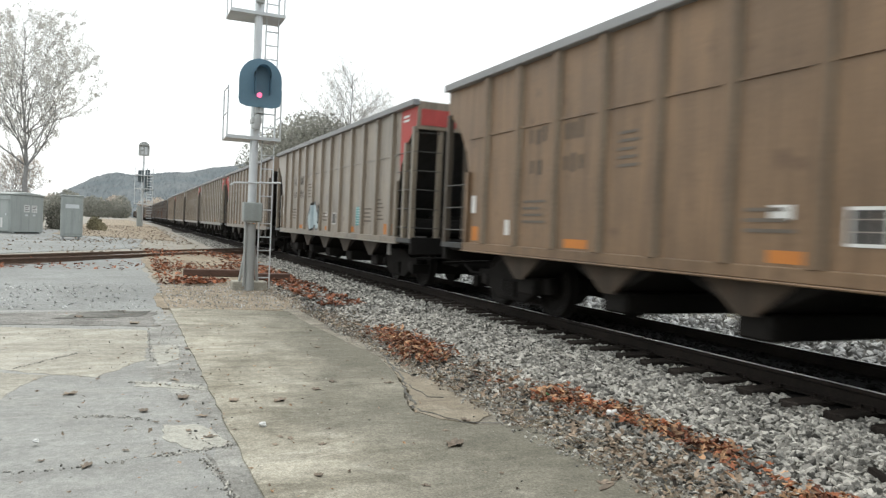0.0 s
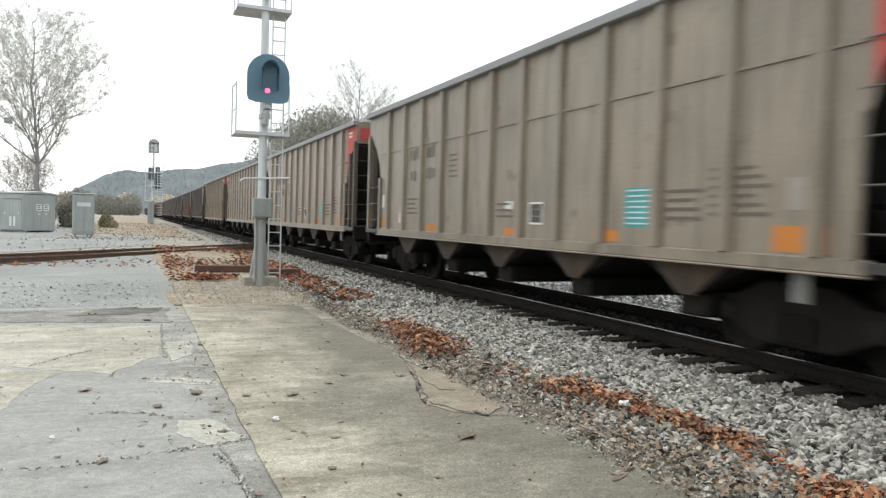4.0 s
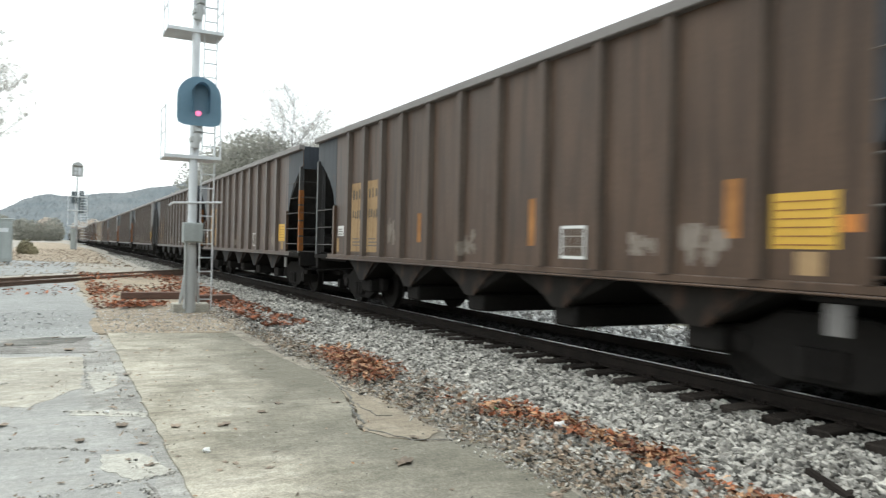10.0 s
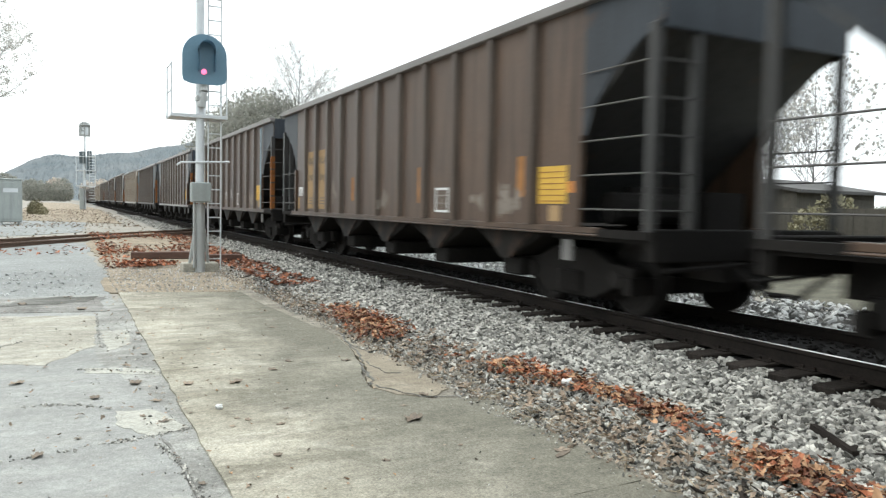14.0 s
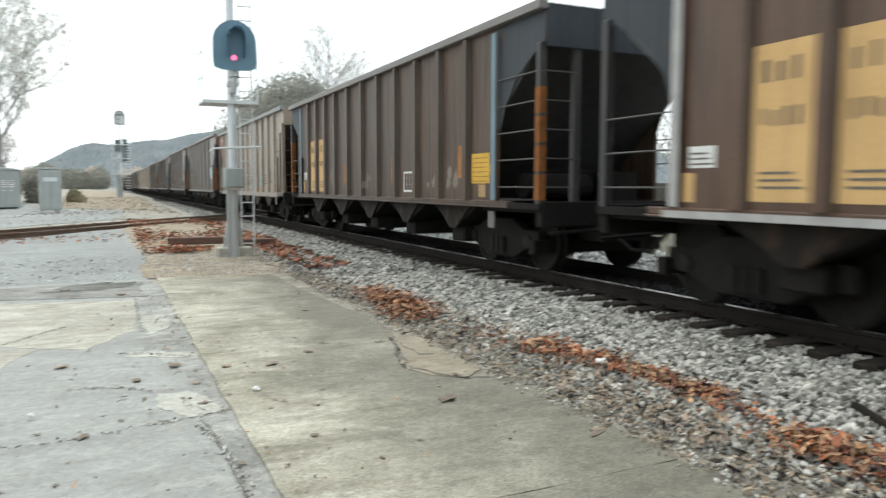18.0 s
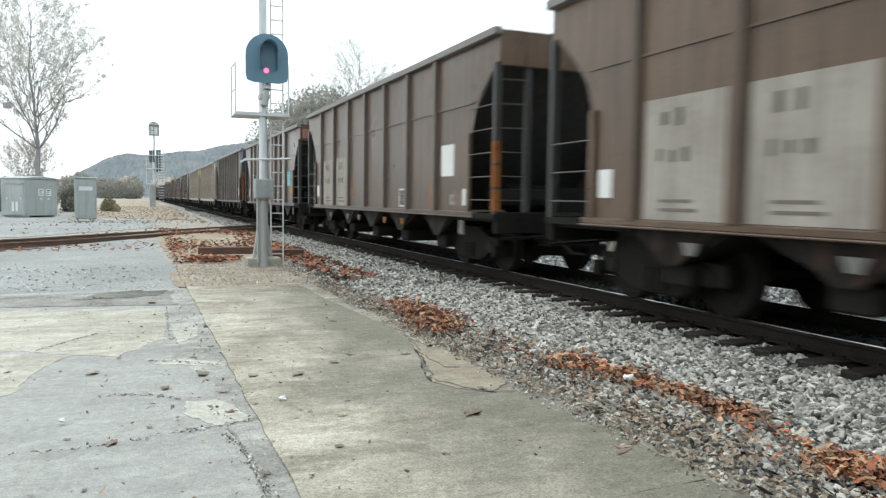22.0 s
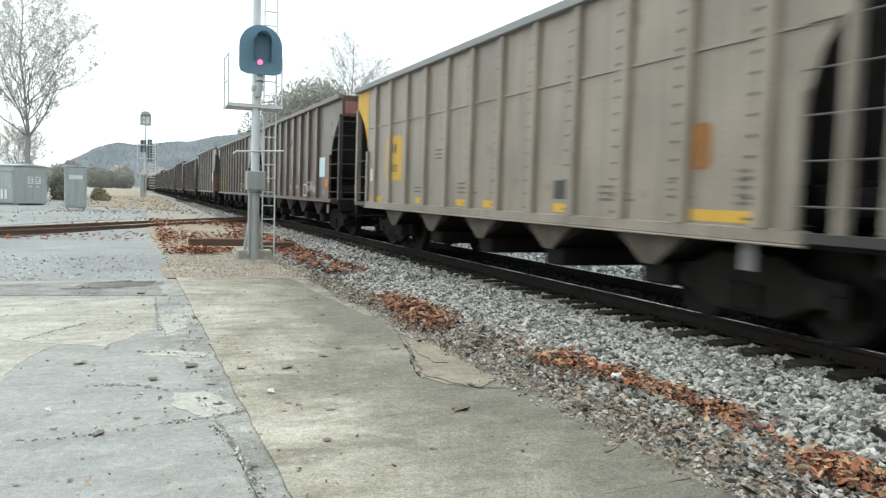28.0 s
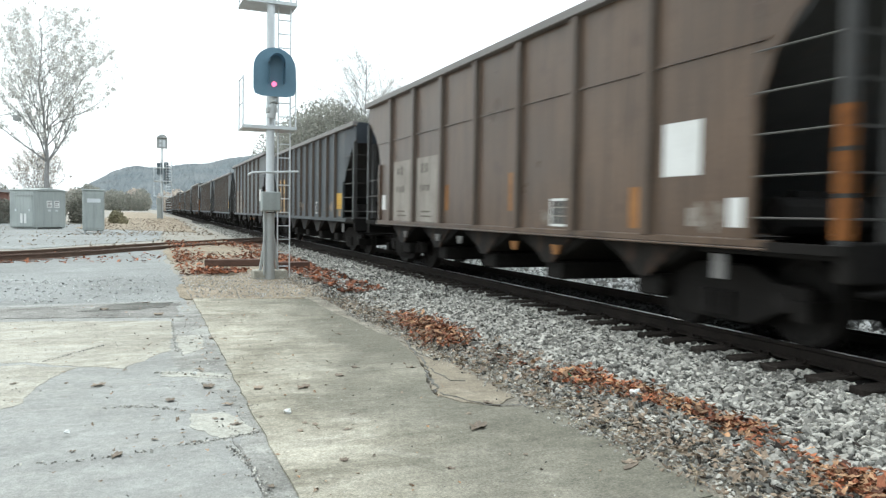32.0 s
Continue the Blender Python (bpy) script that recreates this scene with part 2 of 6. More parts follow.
CONCRETE = worn_ground("weathered_concrete", (0.25, 0.231, 0.18), (0.49, 0.46, 0.38), (0.146, 0.134, 0.1), (0.52, 0.49, 0.415), 0.6, 70, 0.4, 0.85, 0.2, (1.05, 2.3, (0.142, 0.135, 0.107)), 0.6)
PALE_CONCRETE = worn_ground("pale_worn_concrete", (0.31, 0.293, 0.245), (0.44, 0.42, 0.36), (0.23, 0.214, 0.172), (0.5, 0.483, 0.425), 0.6, 70, 0.35, 0.7, 0.25)
ASPHALT = worn_ground("old_grey_asphalt", (0.28, 0.281, 0.264), (0.353, 0.354, 0.335), (0.228, 0.224, 0.205), (0.392, 0.384, 0.352), 0.7, 110, 0.5, 0.55, 0.2, None, 0.45, 0.28)
LOT = worn_ground("packed_grey_gravel", (0.215, 0.22, 0.212), (0.3, 0.308, 0.298), (0.175, 0.172, 0.155), (0.35, 0.352, 0.335), 0.35, 26, 0.6, 0.4, 0.6, None, 0.5, 0.12)
CRUMBLE = worn_ground("crumbled_joint_gravel", (0.17, 0.165, 0.15), (0.36, 0.35, 0.325), (0.11, 0.105, 0.095), (0.42, 0.41, 0.38), 1.5, 60, 0.9, 0.5, 0.8)
DIRT = worn_ground("tan_gravelly_dirt", (0.225, 0.185, 0.132), (0.37, 0.31, 0.235), (0.15, 0.118, 0.085), (0.43, 0.385, 0.315), 0.8, 45, 0.9, 0.5, 0.8)
EARTH = material("pale_bare_earth", (0.2, 0.183, 0.152), (0.35, 0.328, 0.282), 3, 0.12, 0.95, 0, 0.3)
# fines darkened to paint in the shade of the gaps between stones
BED = material("gap_shaded_bed_fines", (0.025, 0.023, 0.02), (0.12, 0.115, 0.105), 40, 2.0, 0.95, 0, 0.9, bump_scale=22, spec=0.1)
STONE = material("grey_ballast_stone", (0.18, 0.172, 0.153), (0.45, 0.435, 0.395), 30, 6, 0.9, 0, 0.25, island=0.8, spec=0.2)
# oily ballast with the train's shadow put into its near-black colour
OILYSHADE = material("oily_train_shade", (0.008, 0.0075, 0.007), (0.024, 0.022, 0.021), 28, 2.0, 0.95, 0, 0.8, bump_scale=18, spec=0.1)
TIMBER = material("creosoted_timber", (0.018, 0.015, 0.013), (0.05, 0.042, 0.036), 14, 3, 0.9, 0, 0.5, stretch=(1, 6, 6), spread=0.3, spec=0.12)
OLDWOOD = material("red_brown_old_timber", (0.07, 0.04, 0.03), (0.16, 0.09, 0.065), 14, 3, 0.85, 0, 0.5, stretch=(1, 6, 6))
# rust darkened to hold the shade that the train throws on the rails
RAIL = material("rusty_shaded_rail_web", (0.011, 0.0092, 0.008), (0.028, 0.0225, 0.019), 40, 3, 0.85, 0.0, 0.2, spec=0.12)
RAILHEAD = material("polished_rail_head", (0.5, 0.49, 0.48), (0.68, 0.67, 0.66), 60, 3, 0.3, 1.0, 0.0)
RUSTRAIL = material("rust_brown_spur_rail", (0.08, 0.05, 0.036), (0.17, 0.11, 0.08), 40, 3, 0.7, 0.1, 0.2)
LEAF = material("orange_brown_dead_leaf", (0.075, 0.026, 0.014), (0.34, 0.118, 0.048), 9, 3, 0.75, 0, 0.1, island=0.8)
TANLEAF = material("pale_tan_dead_leaf", (0.22, 0.12, 0.06), (0.48, 0.29, 0.16), 9, 3, 0.75, 0, 0.1, island=0.5)
PALESTONE = material("pale_ballast_stone", (0.3, 0.3, 0.292), (0.52, 0.52, 0.505), 30, 6, 0.9, 0, 0.2, island=0.5, spec=0.2)
SKIM = worn_ground("pale_mortar_skim", (0.33, 0.322, 0.28), (0.45, 0.44, 0.39), (0.25, 0.245, 0.21), (0.5, 0.485, 0.43), 1.2, 70, 0.4, 0.6, 0.15)
TAR = worn_ground("dark_tar_stain", (0.09, 0.088, 0.078), (0.2, 0.196, 0.178), (0.06, 0.058, 0.05), (0.3, 0.295, 0.27), 1.5, 60, 0.5, 0.6)
LITTER = material("dull_leaf_litter", (0.125, 0.092, 0.064), (0.33, 0.255, 0.185), 12, 3, 0.8, 0, 0.1, island=0.5)
DULLLEAF = material("dull_brown_dead_leaf", (0.1, 0.078, 0.058), (0.31, 0.245, 0.18), 12, 3, 0.75, 0, 0.1, spread=0.3)
GALV = material("galvanised_steel", (0.52, 0.54, 0.55), (0.7, 0.72, 0.73), 35, 2, 0.5, 0.3, 0.06)
GREYPAINT = material("mast_grey_paint", (0.34, 0.35, 0.34), (0.45, 0.46, 0.45), 35, 1.4, 0.55, 0.1, 0.06)
BOXGREY = material("silver_cabinet_paint", (0.3, 0.325, 0.31), (0.42, 0.445, 0.43), 25, 0.8, 0.5, 0.15, 0.04, 0.25)
TARGET = material("steel_blue_target", (0.11, 0.2, 0.265), (0.14, 0.24, 0.315), 20, 2, 0.5, 0, 0.05)
FARHEAD = material("dark_slate_head_paint", (0.07, 0.09, 0.1), (0.1, 0.125, 0.135), 20, 2, 0.6, 0, 0.05)
LENS = glowing("red_signal_lens", (1.0, 0.16, 0.32), 1.0)
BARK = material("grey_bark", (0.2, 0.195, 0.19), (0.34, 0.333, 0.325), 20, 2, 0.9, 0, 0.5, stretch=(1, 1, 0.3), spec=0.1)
# paler than dry leaves are: the bright sky's glare is in the colour
DRYLEAF = material("glare_paled_autumn_leaf", (0.42, 0.405, 0.37), (0.62, 0.6, 0.56), 3, 0.5, 0.85, 0, 0, island=0.3, spec=0.1, thin=0.55)
# leaf colour lightened to carry the haze over the distant trees
GREENLEAF = material("hazed_green_leaf", (0.24, 0.24, 0.205), (0.38, 0.375, 0.335), 3, 0.4, 0.85, 0, 0, island=0.25, spec=0.1, thin=0.48)
HEDGELEAF = material("dark_hedge_leaf", (0.13, 0.13, 0.112), (0.26, 0.255, 0.215), 3, 0.4, 0.85, 0, 0, island=0.4, spec=0.1, thin=0.35)
VERGE = worn_ground("dark_weedy_verge", (0.07, 0.068, 0.05), (0.15, 0.14, 0.105), (0.05, 0.05, 0.035), (0.2, 0.19, 0.15), 0.5, 30, 0.9)
RUSTLEAF = material("pale_rusty_leaf", (0.42, 0.37, 0.32), (0.6, 0.53, 0.46), 3, 0.5, 0.8, 0, 0, island=0.3, thin=0.5)
# hill colour paled towards blue, with the distance haze painted in
WOODS = material("hazed_autumn_woods", (0.14, 0.163, 0.174), (0.212, 0.224, 0.226), 0.35, 0.035, 0.95, 0, 0.3, island=0.2, spec=0.0)
BRICK = material("red_brown_cladding", (0.23, 0.12, 0.098), (0.32, 0.18, 0.15), 8, 0.6, 0.8, 0, 0.1, 0.2)
SHEDWALL = material("olive_grey_boards", (0.055, 0.05, 0.04), (0.105, 0.095, 0.076), 8, 0.6, 0.85, 0, 0.15, 0.3)
ROOF = material("dark_shingle_roof", (0.06, 0.058, 0.055), (0.11, 0.105, 0.10), 12, 0.8, 0.9, 0, 0.3)
GRASS = material("dry_grass", (0.16, 0.15, 0.09), (0.30, 0.27, 0.17), 4, 0.5, 0.95, 0, 0.3, island=0.3)
TANSLAB = worn_ground("tan_broken_concrete", (0.2, 0.172, 0.13), (0.32, 0.28, 0.216), (0.14, 0.118, 0.088), (0.37, 0.335, 0.27), 0.9, 60, 0.5, 0.7, 0.3)
JOINT = worn_ground("pale_crumbled_joint", (0.235, 0.232, 0.212), (0.40, 0.395, 0.365), (0.17, 0.165, 0.148), (0.46, 0.45, 0.41), 1.2, 60, 0.8, 0.6, 0.5)
FINES = worn_ground("brown_gravelly_fines", (0.17, 0.155, 0.125), (0.36, 0.33, 0.275), (0.085, 0.068, 0.05), (0.38, 0.35, 0.3), 1.6, 45, 1.0, 0.6, 0.8)
STRAW = material("dry_straw", (0.22, 0.17, 0.11), (0.45, 0.38, 0.28), 12, 3, 0.85, 0, 0, island=0.5, spec=0.1)
GREENSCRAP = material("green_plastic", (0.06, 0.3, 0.12), (0.1, 0.42, 0.18), 30, 5, 0.5, 0, 0.05)
FADEORANGE = material("faded_orange_marking", (0.22, 0.1, 0.035), (0.42, 0.2, 0.07), 14, 3, 0.7, 0, 0.03, 0.5, spec=0.2)
DULLPALE = material("dull_faded_yellow_panel", (0.26, 0.17, 0.085), (0.44, 0.3, 0.16), 14, 1.5, 0.7, 0, 0.03, 0.5, spec=0.2)
ENDPAINT = car_paint("dark_end_paint", (0.115, 0.095, 0.075), 0.7, 0.1, 0.65, 0.2)
# paler than the car paint: the top edge's rim light is in the colour
CHORDDARK = material("rimlit_dark_chord", (0.1, 0.09, 0.082), (0.2, 0.185, 0.175), 30, 0.8, 0.45, 0.0, 0.05)

# ---- building helpers ----
def box(bm, x0, x1, y0, y1, z0, z1):
    v = [bm.verts.new((x, y, z)) for z in (z0, z1) for x, y in ((x0, y0), (x1, y0), (x1, y1), (x0, y1))]
    for f in ((3, 2, 1, 0), (4, 5, 6, 7), (0, 1, 5, 4), (1, 2, 6, 5), (2, 3, 7, 6), (3, 0, 4, 7)):
        bm.faces.new([v[i] for i in f])


def prism(bm, outline, a0, a1, axis="x"):
    """An outline drawn in the plane across the axis, made solid from a0 to a1: (y, z) for x, (x, z) for y, (x, y) for z."""
    put = {"x": lambda a, p: (a, p[0], p[1]), "y": lambda a, p: (p[0], a, p[1]), "z": lambda a, p: (p[0], p[1], a)}[axis]
    low, high = ([bm.verts.new(put(a, p)) for p in outline] for a in (a0, a1))
    n = len(outline)
    bm.faces.new(low), bm.faces.new(high[::-1])
    for i in range(n):
        bm.faces.new((low[i], high[i], high[(i + 1) % n], low[(i + 1) % n]))


def tube(bm, p0, p1, r0, r1=None, n=8):
    p0, p1, r1 = Vector(p0), Vector(p1), r0 if r1 is None else r1
    turn = (p1 - p0).to_track_quat("Z", "Y")
    rings = [[bm.verts.new(p + turn @ Vector((r * math.cos(2 * math.pi * i / n), r * math.sin(2 * math.pi * i / n), 0))) for i in range(n)]
             for p, r in ((p0, r0), (p1, r1))]
    for i in range(n):
        bm.faces.new((rings[0][i], rings[0][(i + 1) % n], rings[1][(i + 1) % n], rings[1][i]))
    bm.faces.new(rings[0][::-1]), bm.faces.new(rings[1])


def bevelled(bm, width=0.01, segments=1):
    bmesh.ops.bevel(bm, geom=bm.edges[:], offset=width, segments=segments, affect="EDGES", clamp_overlap=True)


MESHES = {}


def mesh_of(key, make, mat, smooth=False, bevel=0.0):
    """One mesh for all the parts that look alike."""
    if (key, mat.name) not in MESHES:
        bm = bmesh.new()
        make(bm)
        if bevel:
            bevelled(bm, bevel)
        bmesh.ops.recalc_face_normals(bm, faces=bm.faces[:])
        me = bpy.data.meshes.new(str(key).split("/")[0])
        bm.to_mesh(me)
        bm.free()
        me.materials.append(mat)
        if smooth:
            me.polygons.foreach_set("use_smooth", [True] * len(me.polygons))
        MESHES[(key, mat.name)] = me
    return MESHES[(key, mat.name)]


COUNT = [0]


def part(name, make, mat, parent, label="", at=(0, 0, 0), key=None, smooth=False, bevel=0.0, turn=(0, 0, 0)):
    """One mesh object under a thing or under a part."""
    COUNT[0] += 1
    ob = new(name, mesh_of(key or f"{name}/{COUNT[0]}", make, mat, smooth, bevel))
    ob.parent, ob.matrix_basis = parent, pose(*at, *turn)
    return tagged(ob, label)


def thing(name, label, category, at=(0, 0, 0), group="", kind="", turn=(0, 0, 0)):
    ob = new(name)
    ob.empty_display_size = 0.2
    ob.matrix_basis = pose(*at, *turn)
    return tagged(ob, label, category, group, kind)


def solid(name, make, mat, label, category, at=(0, 0, 0), group="", kind="", smooth=False, bevel=0.0, turn=(0, 0, 0), key=None):
    ob = part(name, make, mat, None, label, at, key, smooth, bevel, turn)
    return tagged(ob, label, category, group, kind)


def from_arrays(name, verts, faces, mat, smooth=False):
    """A mesh from arrays of corners and of equal-sided faces."""
    verts, faces = np.asarray(verts, dtype=np.float32), np.asarray(faces, dtype=np.int32)
    me = bpy.data.meshes.new(name)
    count, sides = faces.shape
    me.vertices.add(len(verts)), me.loops.add(count * sides), me.polygons.add(count)
    me.vertices.foreach_set("co", verts.ravel())
    me.loops.foreach_set("vertex_index", faces.ravel())
    me.polygons.foreach_set("loop_start", np.arange(0, count * sides, sides, dtype=np.int32))
    me.polygons.foreach_set("use_smooth", np.full(count, smooth))
    me.update(calc_edges=True)
    me.validate()
    me.materials.append(mat)
    return me


def stuff(name, verts, faces, mat, label, category, smooth=False, parent=None):
    ob = new(name, from_arrays(name, verts, faces, mat, smooth))
    ob.parent = parent
    return tagged(ob, label, category if parent is None else "", "", "stuff")


def ground_height(x, y):
    """The open ground: level by the slab, a little higher past the signal; the track's side stays low."""
    z = np.interp(y, [17, 28, 90, 200], [0.0, 0.16, 0.36, 0.5])
    return z * (1 - np.clip((x - 3.0) / 1.8, 0, 1) * 0.75)

# ---- ground, slabs and yard ----
def terrain():
    xs = np.concatenate([np.linspace(-900, -60, 12), np.linspace(-40, 40, 60), np.linspace(60, 900, 12)])
    ys = np.concatenate([np.linspace(-300, -20, 8), np.linspace(-10, 100, 75), np.linspace(120, 2500, 16)])
    gx, gy = np.meshgrid(xs, ys)
    gz = ground_height(gx, gy) - 0.035
    gz = np.where((gx > 3.4) & (gx < 11), gz - 0.06, gz)
    n = len(xs)
    i = np.arange(len(ys) - 1)[:, None] * n + np.arange(n - 1)[None]
    faces = np.stack([i, i + 1, i + n + 1, i + n], -1).reshape(-1, 4)
    ob = new("ground", from_arrays("ground", np.stack([gx, gy, gz], -1).reshape(-1, 3), faces, EARTH, True))
    tagged(ob, "pale bare earth and dry gravel around the railway", "ground", "", "structure")


def sheet(name, outline, top, mat, label, category, jitter=0.03, step=0.25, depth=0.05, kind="structure", parent=None):
    """A flat piece of ground with an uneven, worn outline and a real edge."""
    rnd = random.Random(name + str(outline[0]))
    pts = []
    for (x0, y0), (x1, y1) in zip(outline, outline[1:] + outline[:1]):
        n = max(1, int(math.hypot(x1 - x0, y1 - y0) / step))
        for i in range(n):
            f = i / n
            pts.append((x0 + (x1 - x0) * f + rnd.uniform(-jitter, jitter), y0 + (y1 - y0) * f + rnd.uniform(-jitter, jitter)))
    bm = bmesh.new()
    bm.faces.new([bm.verts.new((x, y, 0)) for x, y in pts])
    for y in (17, 28, 60):
        bmesh.ops.bisect_plane(bm, geom=bm.verts[:] + bm.edges[:] + bm.faces[:], plane_co=(0, y, 0), plane_no=(0, 1, 0))
    for x in (3.0, 4.8):
        bmesh.ops.bisect_plane(bm, geom=bm.verts[:] + bm.edges[:] + bm.faces[:], plane_co=(x, 0, 0), plane_no=(1, 0, 0))
    bmesh.ops.triangulate(bm, faces=bm.faces[:])
    rim = [e for e in bm.edges if e.is_boundary]
    made = bmesh.ops.extrude_edge_only(bm, edges=rim)["geom"]
    low = {v for v in made if isinstance(v, bmesh.types.BMVert)}
    for v in bm.verts:
        v.co.z = ground_height(v.co.x, v.co.y) + top - (depth if v in low else 0)
    bmesh.ops.recalc_face_normals(bm, faces=bm.faces[:])
    me = bpy.data.meshes.new(name)
    bm.to_mesh(me)
    bm.free()
    me.materials.append(mat)
    ob = new(name, me)
    ob.parent = parent
    return tagged(ob, label, category, "", kind) if parent is None else tagged(ob, label)


def yard():
    sheet("gravel_lot", [(-40, 12.6), (0.55, 12.9), (0.75, 15.5), (0.5, 22), (0.7, 26), (-1.2, 26), (-4.5, 22.5), (-14, 14)], -0.02, LOT,
          "blue-grey packed gravel lot beside the slabs", "gravel", 0.08, 0.4)
    sheet("gravel_yard", [(-60, 27), (-3.6, 27.3), (0.5, 33.5), (1.0, 48), (-3, 60), (-60, 66)], -0.018, LOT,
          "pale grey gravel yard under the cabinets", "gravel", 0.15, 0.6)
    sheet("gravel_path", [(-4, 50), (2.6, 44), (3.2, 90), (0.5, 180), (-6, 180), (-4, 90)], -0.012, DIRT,
          "tan gravel track running beside the rails", "path", 0.2, 0.8)
    sheet("weedy_verge", [(11.4, -40), (70, -40), (70, 120), (11.4, 120)], -0.02, VERGE, "dark weedy ground across the track", "ground", 0.3, 2.0)
    sheet("dirt_strip", [(0.62, 13.25), (2.95, 12.75), (3.3, 14.5), (4.0, 18.5), (4.6, 24), (4.9, 33), (0.7, 33), (0.55, 25), (0.8, 17), (0.55, 14.6)], -0.014, DIRT,
          "tan gravelly dirt round the signal base", "ground", 0.06, 0.3)
    sheet("asphalt_apron", [(-40, -8), (0.66, -8), (0.64, 3.6), (0.6, 4.7), (0.7, 7.0), (0.62, 13.0), (-40, 12.7)], -0.012, ASPHALT,
          "old blue-grey asphalt, patched and cracked", "asphalt", 0.03, 0.3)
    sheet("fines_strip", [(2.7, -6), (3.4, -6), (3.38, 1.5), (3.32, 3.2), (3.4, 4.2), (3.24, 5.2), (3.3, 5.8), (3.16, 6.6), (3.05, 7.6), (3.08, 8.3), (2.95, 9.5), (2.88, 11), (2.9, 13), (2.55, 13),
                          (2.6, 8.0)], -0.006, FINES, "brown gravelly fines along the slab's edge", "dirt", 0.05, 0.15)
    sheet("stain_strip", [(-9, 11.5), (-1.5, 11.4), (0.45, 10.95), (0.5, 12.6), (-0.6, 12.75), (-3, 12.4), (-9, 12.6)], -0.006, CRUMBLE,
          "dark crumbled strip of broken asphalt", "asphalt", 0.06, 0.2)
    sheet("joint_rubble", [(0.34, 10.7), (0.8, 12.9), (0.8, 8.7), (0.8, 6.2), (0.8, 4.9), (0.8, 3.7), (0.8, -8), (0.56, -8), (0.57, 3.7), (0.6, 4.2), (0.52, 4.75), (0.66, 5.2), (0.6, 6.1),
                           (0.28, 7.4), (0.22, 8.4)], -0.0108, JOINT, "crumbled gravelly joint between the slabs", "joint", 0.02, 0.15)
    pave = thing("concrete_pavement", "old weathered concrete pavement beside the track", "pavement", kind="structure")
    sheet("slab", [(0.74, 13.12), (0.745, 5.22), (0.75, 3.05), (2.9, 3.1), (2.93, 3.66), (2.98, 4.3), (3.0, 4.67), (2.95, 5.0), (2.57, 5.16), (2.37, 5.37), (2.24, 5.68), (2.29, 5.98),
                   (2.46, 6.4), (2.64, 7.22), (2.78, 8.2), (2.73, 8.8), (2.67, 9.9), (2.6, 11.0), (2.62, 12.6)], 0.004, CONCRETE,
          "greenish grey concrete slab", "", 0.012, 0.2, 0.09, parent=pave)
    sheet("slab", [(2.81, 8.2), (2.67, 7.22), (2.49, 6.38), (2.32, 5.97), (2.27, 5.68), (2.39, 5.4), (2.58, 5.2), (2.87, 5.4), (2.86, 5.95), (2.89, 6.6), (2.97, 7.9)], 0.001, TANSLAB,
          "broken tan corner of a slab", "", 0.022, 0.09, 0.07, parent=pave)
    sheet("slab", [(0.75, 3.045), (0.75, -8), (2.95, -8), (2.9, 3.095)], 0.003, CONCRETE, "grey concrete slab", "", 0.01, 0.3, 0.09, parent=pave)
    sheet("slab", [(-7.5, 11.3), (-1.51, 11.1), (0.33, 10.65), (0.25, 8.5), (-0.2, 7.6), (-0.7, 7.88), (-1.12, 8.2), (-7.5, 8.6)], -0.0095, PALE_CONCRETE,
          "pale worn concrete slab", "", 0.03, 0.12, 0.07, parent=pave)
    sheet("slab", [(-7.5, 8.45), (-1.1, 8.05), (-0.64, 7.75), (-0.82, 7.2), (-0.9, 6.5), (-1.6, 5.6), (-7.5, 5.2)], -0.0092, PALE_CONCRETE,
          "pale worn concrete slab", "", 0.03, 0.12, 0.07, parent=pave)
    for outline in ([(0.32, 9.4), (0.62, 9.3), (0.6, 8.46), (0.36, 8.1)], [(0.15, 7.33), (0.5, 7.2), (0.73, 6.98), (0.73, 6.84), (0.5, 6.95), (0.12, 7.15)],
                    [(0.3, 5.75), (0.57, 5.7), (0.71, 5.16), (0.48, 5.05), (0.3, 5.37)]):
        sheet("mortar_patch", outline, -0.008, SKIM, "pale mortar skim patch", "", 0.02, 0.06, 0.02, parent=pave)
    line = [(0.53, 4.98), (0.57, 4.75), (0.575, 4.5), (0.58, 4.2), (0.6, 3.6), (0.59, 2.6)]
    rim = [(x - 0.006, y) for x, y in line] + [(x + 0.008, y) for x, y in line[::-1]]
    sheet("asphalt_crack", rim, -0.0065, CRUMBLE, "gritty crack in the old asphalt", "crack", 0.01, 0.06, 0.006)
    breaks = [[(2.89, 8.3), (2.73, 7.53), (2.65, 7.02), (2.55, 6.66), (2.44, 6.4), (2.41, 6.15), (2.34, 5.86), (2.26, 5.72)], [(2.73, 7.53), (2.78, 6.99), (3.0, 7.2)], [(2.58, 6.65), (2.56, 6.11), (2.7, 6.05)],
              [(2.3, 5.72), (2.4, 5.48), (2.53, 5.22), (2.71, 5.16), (2.9, 5.12)]]
    for i, line in enumerate(breaks):
        wide = 0.011 if i == 0 else 0.004
        fine = []
        for (x0, y0), (x1, y1) in zip(line, line[1:]):
            fine += [(x0 + (x1 - x0) * f + 0.02 * math.sin(37 * (x0 + y0) + 9 * f), y0 + (y1 - y0) * f) for f in (0, 0.33, 0.66)]
        fine.append(line[-1])
        rim = [(x - wide, y) for x, y in fine] + [(x + wide * 1.3, y + 0.01) for x, y in fine[::-1]]
        sheet("slab_crack", rim, 0.0065, TAR, "dark jagged crack in the concrete", "crack", 0.006, 0.08, 0.004)
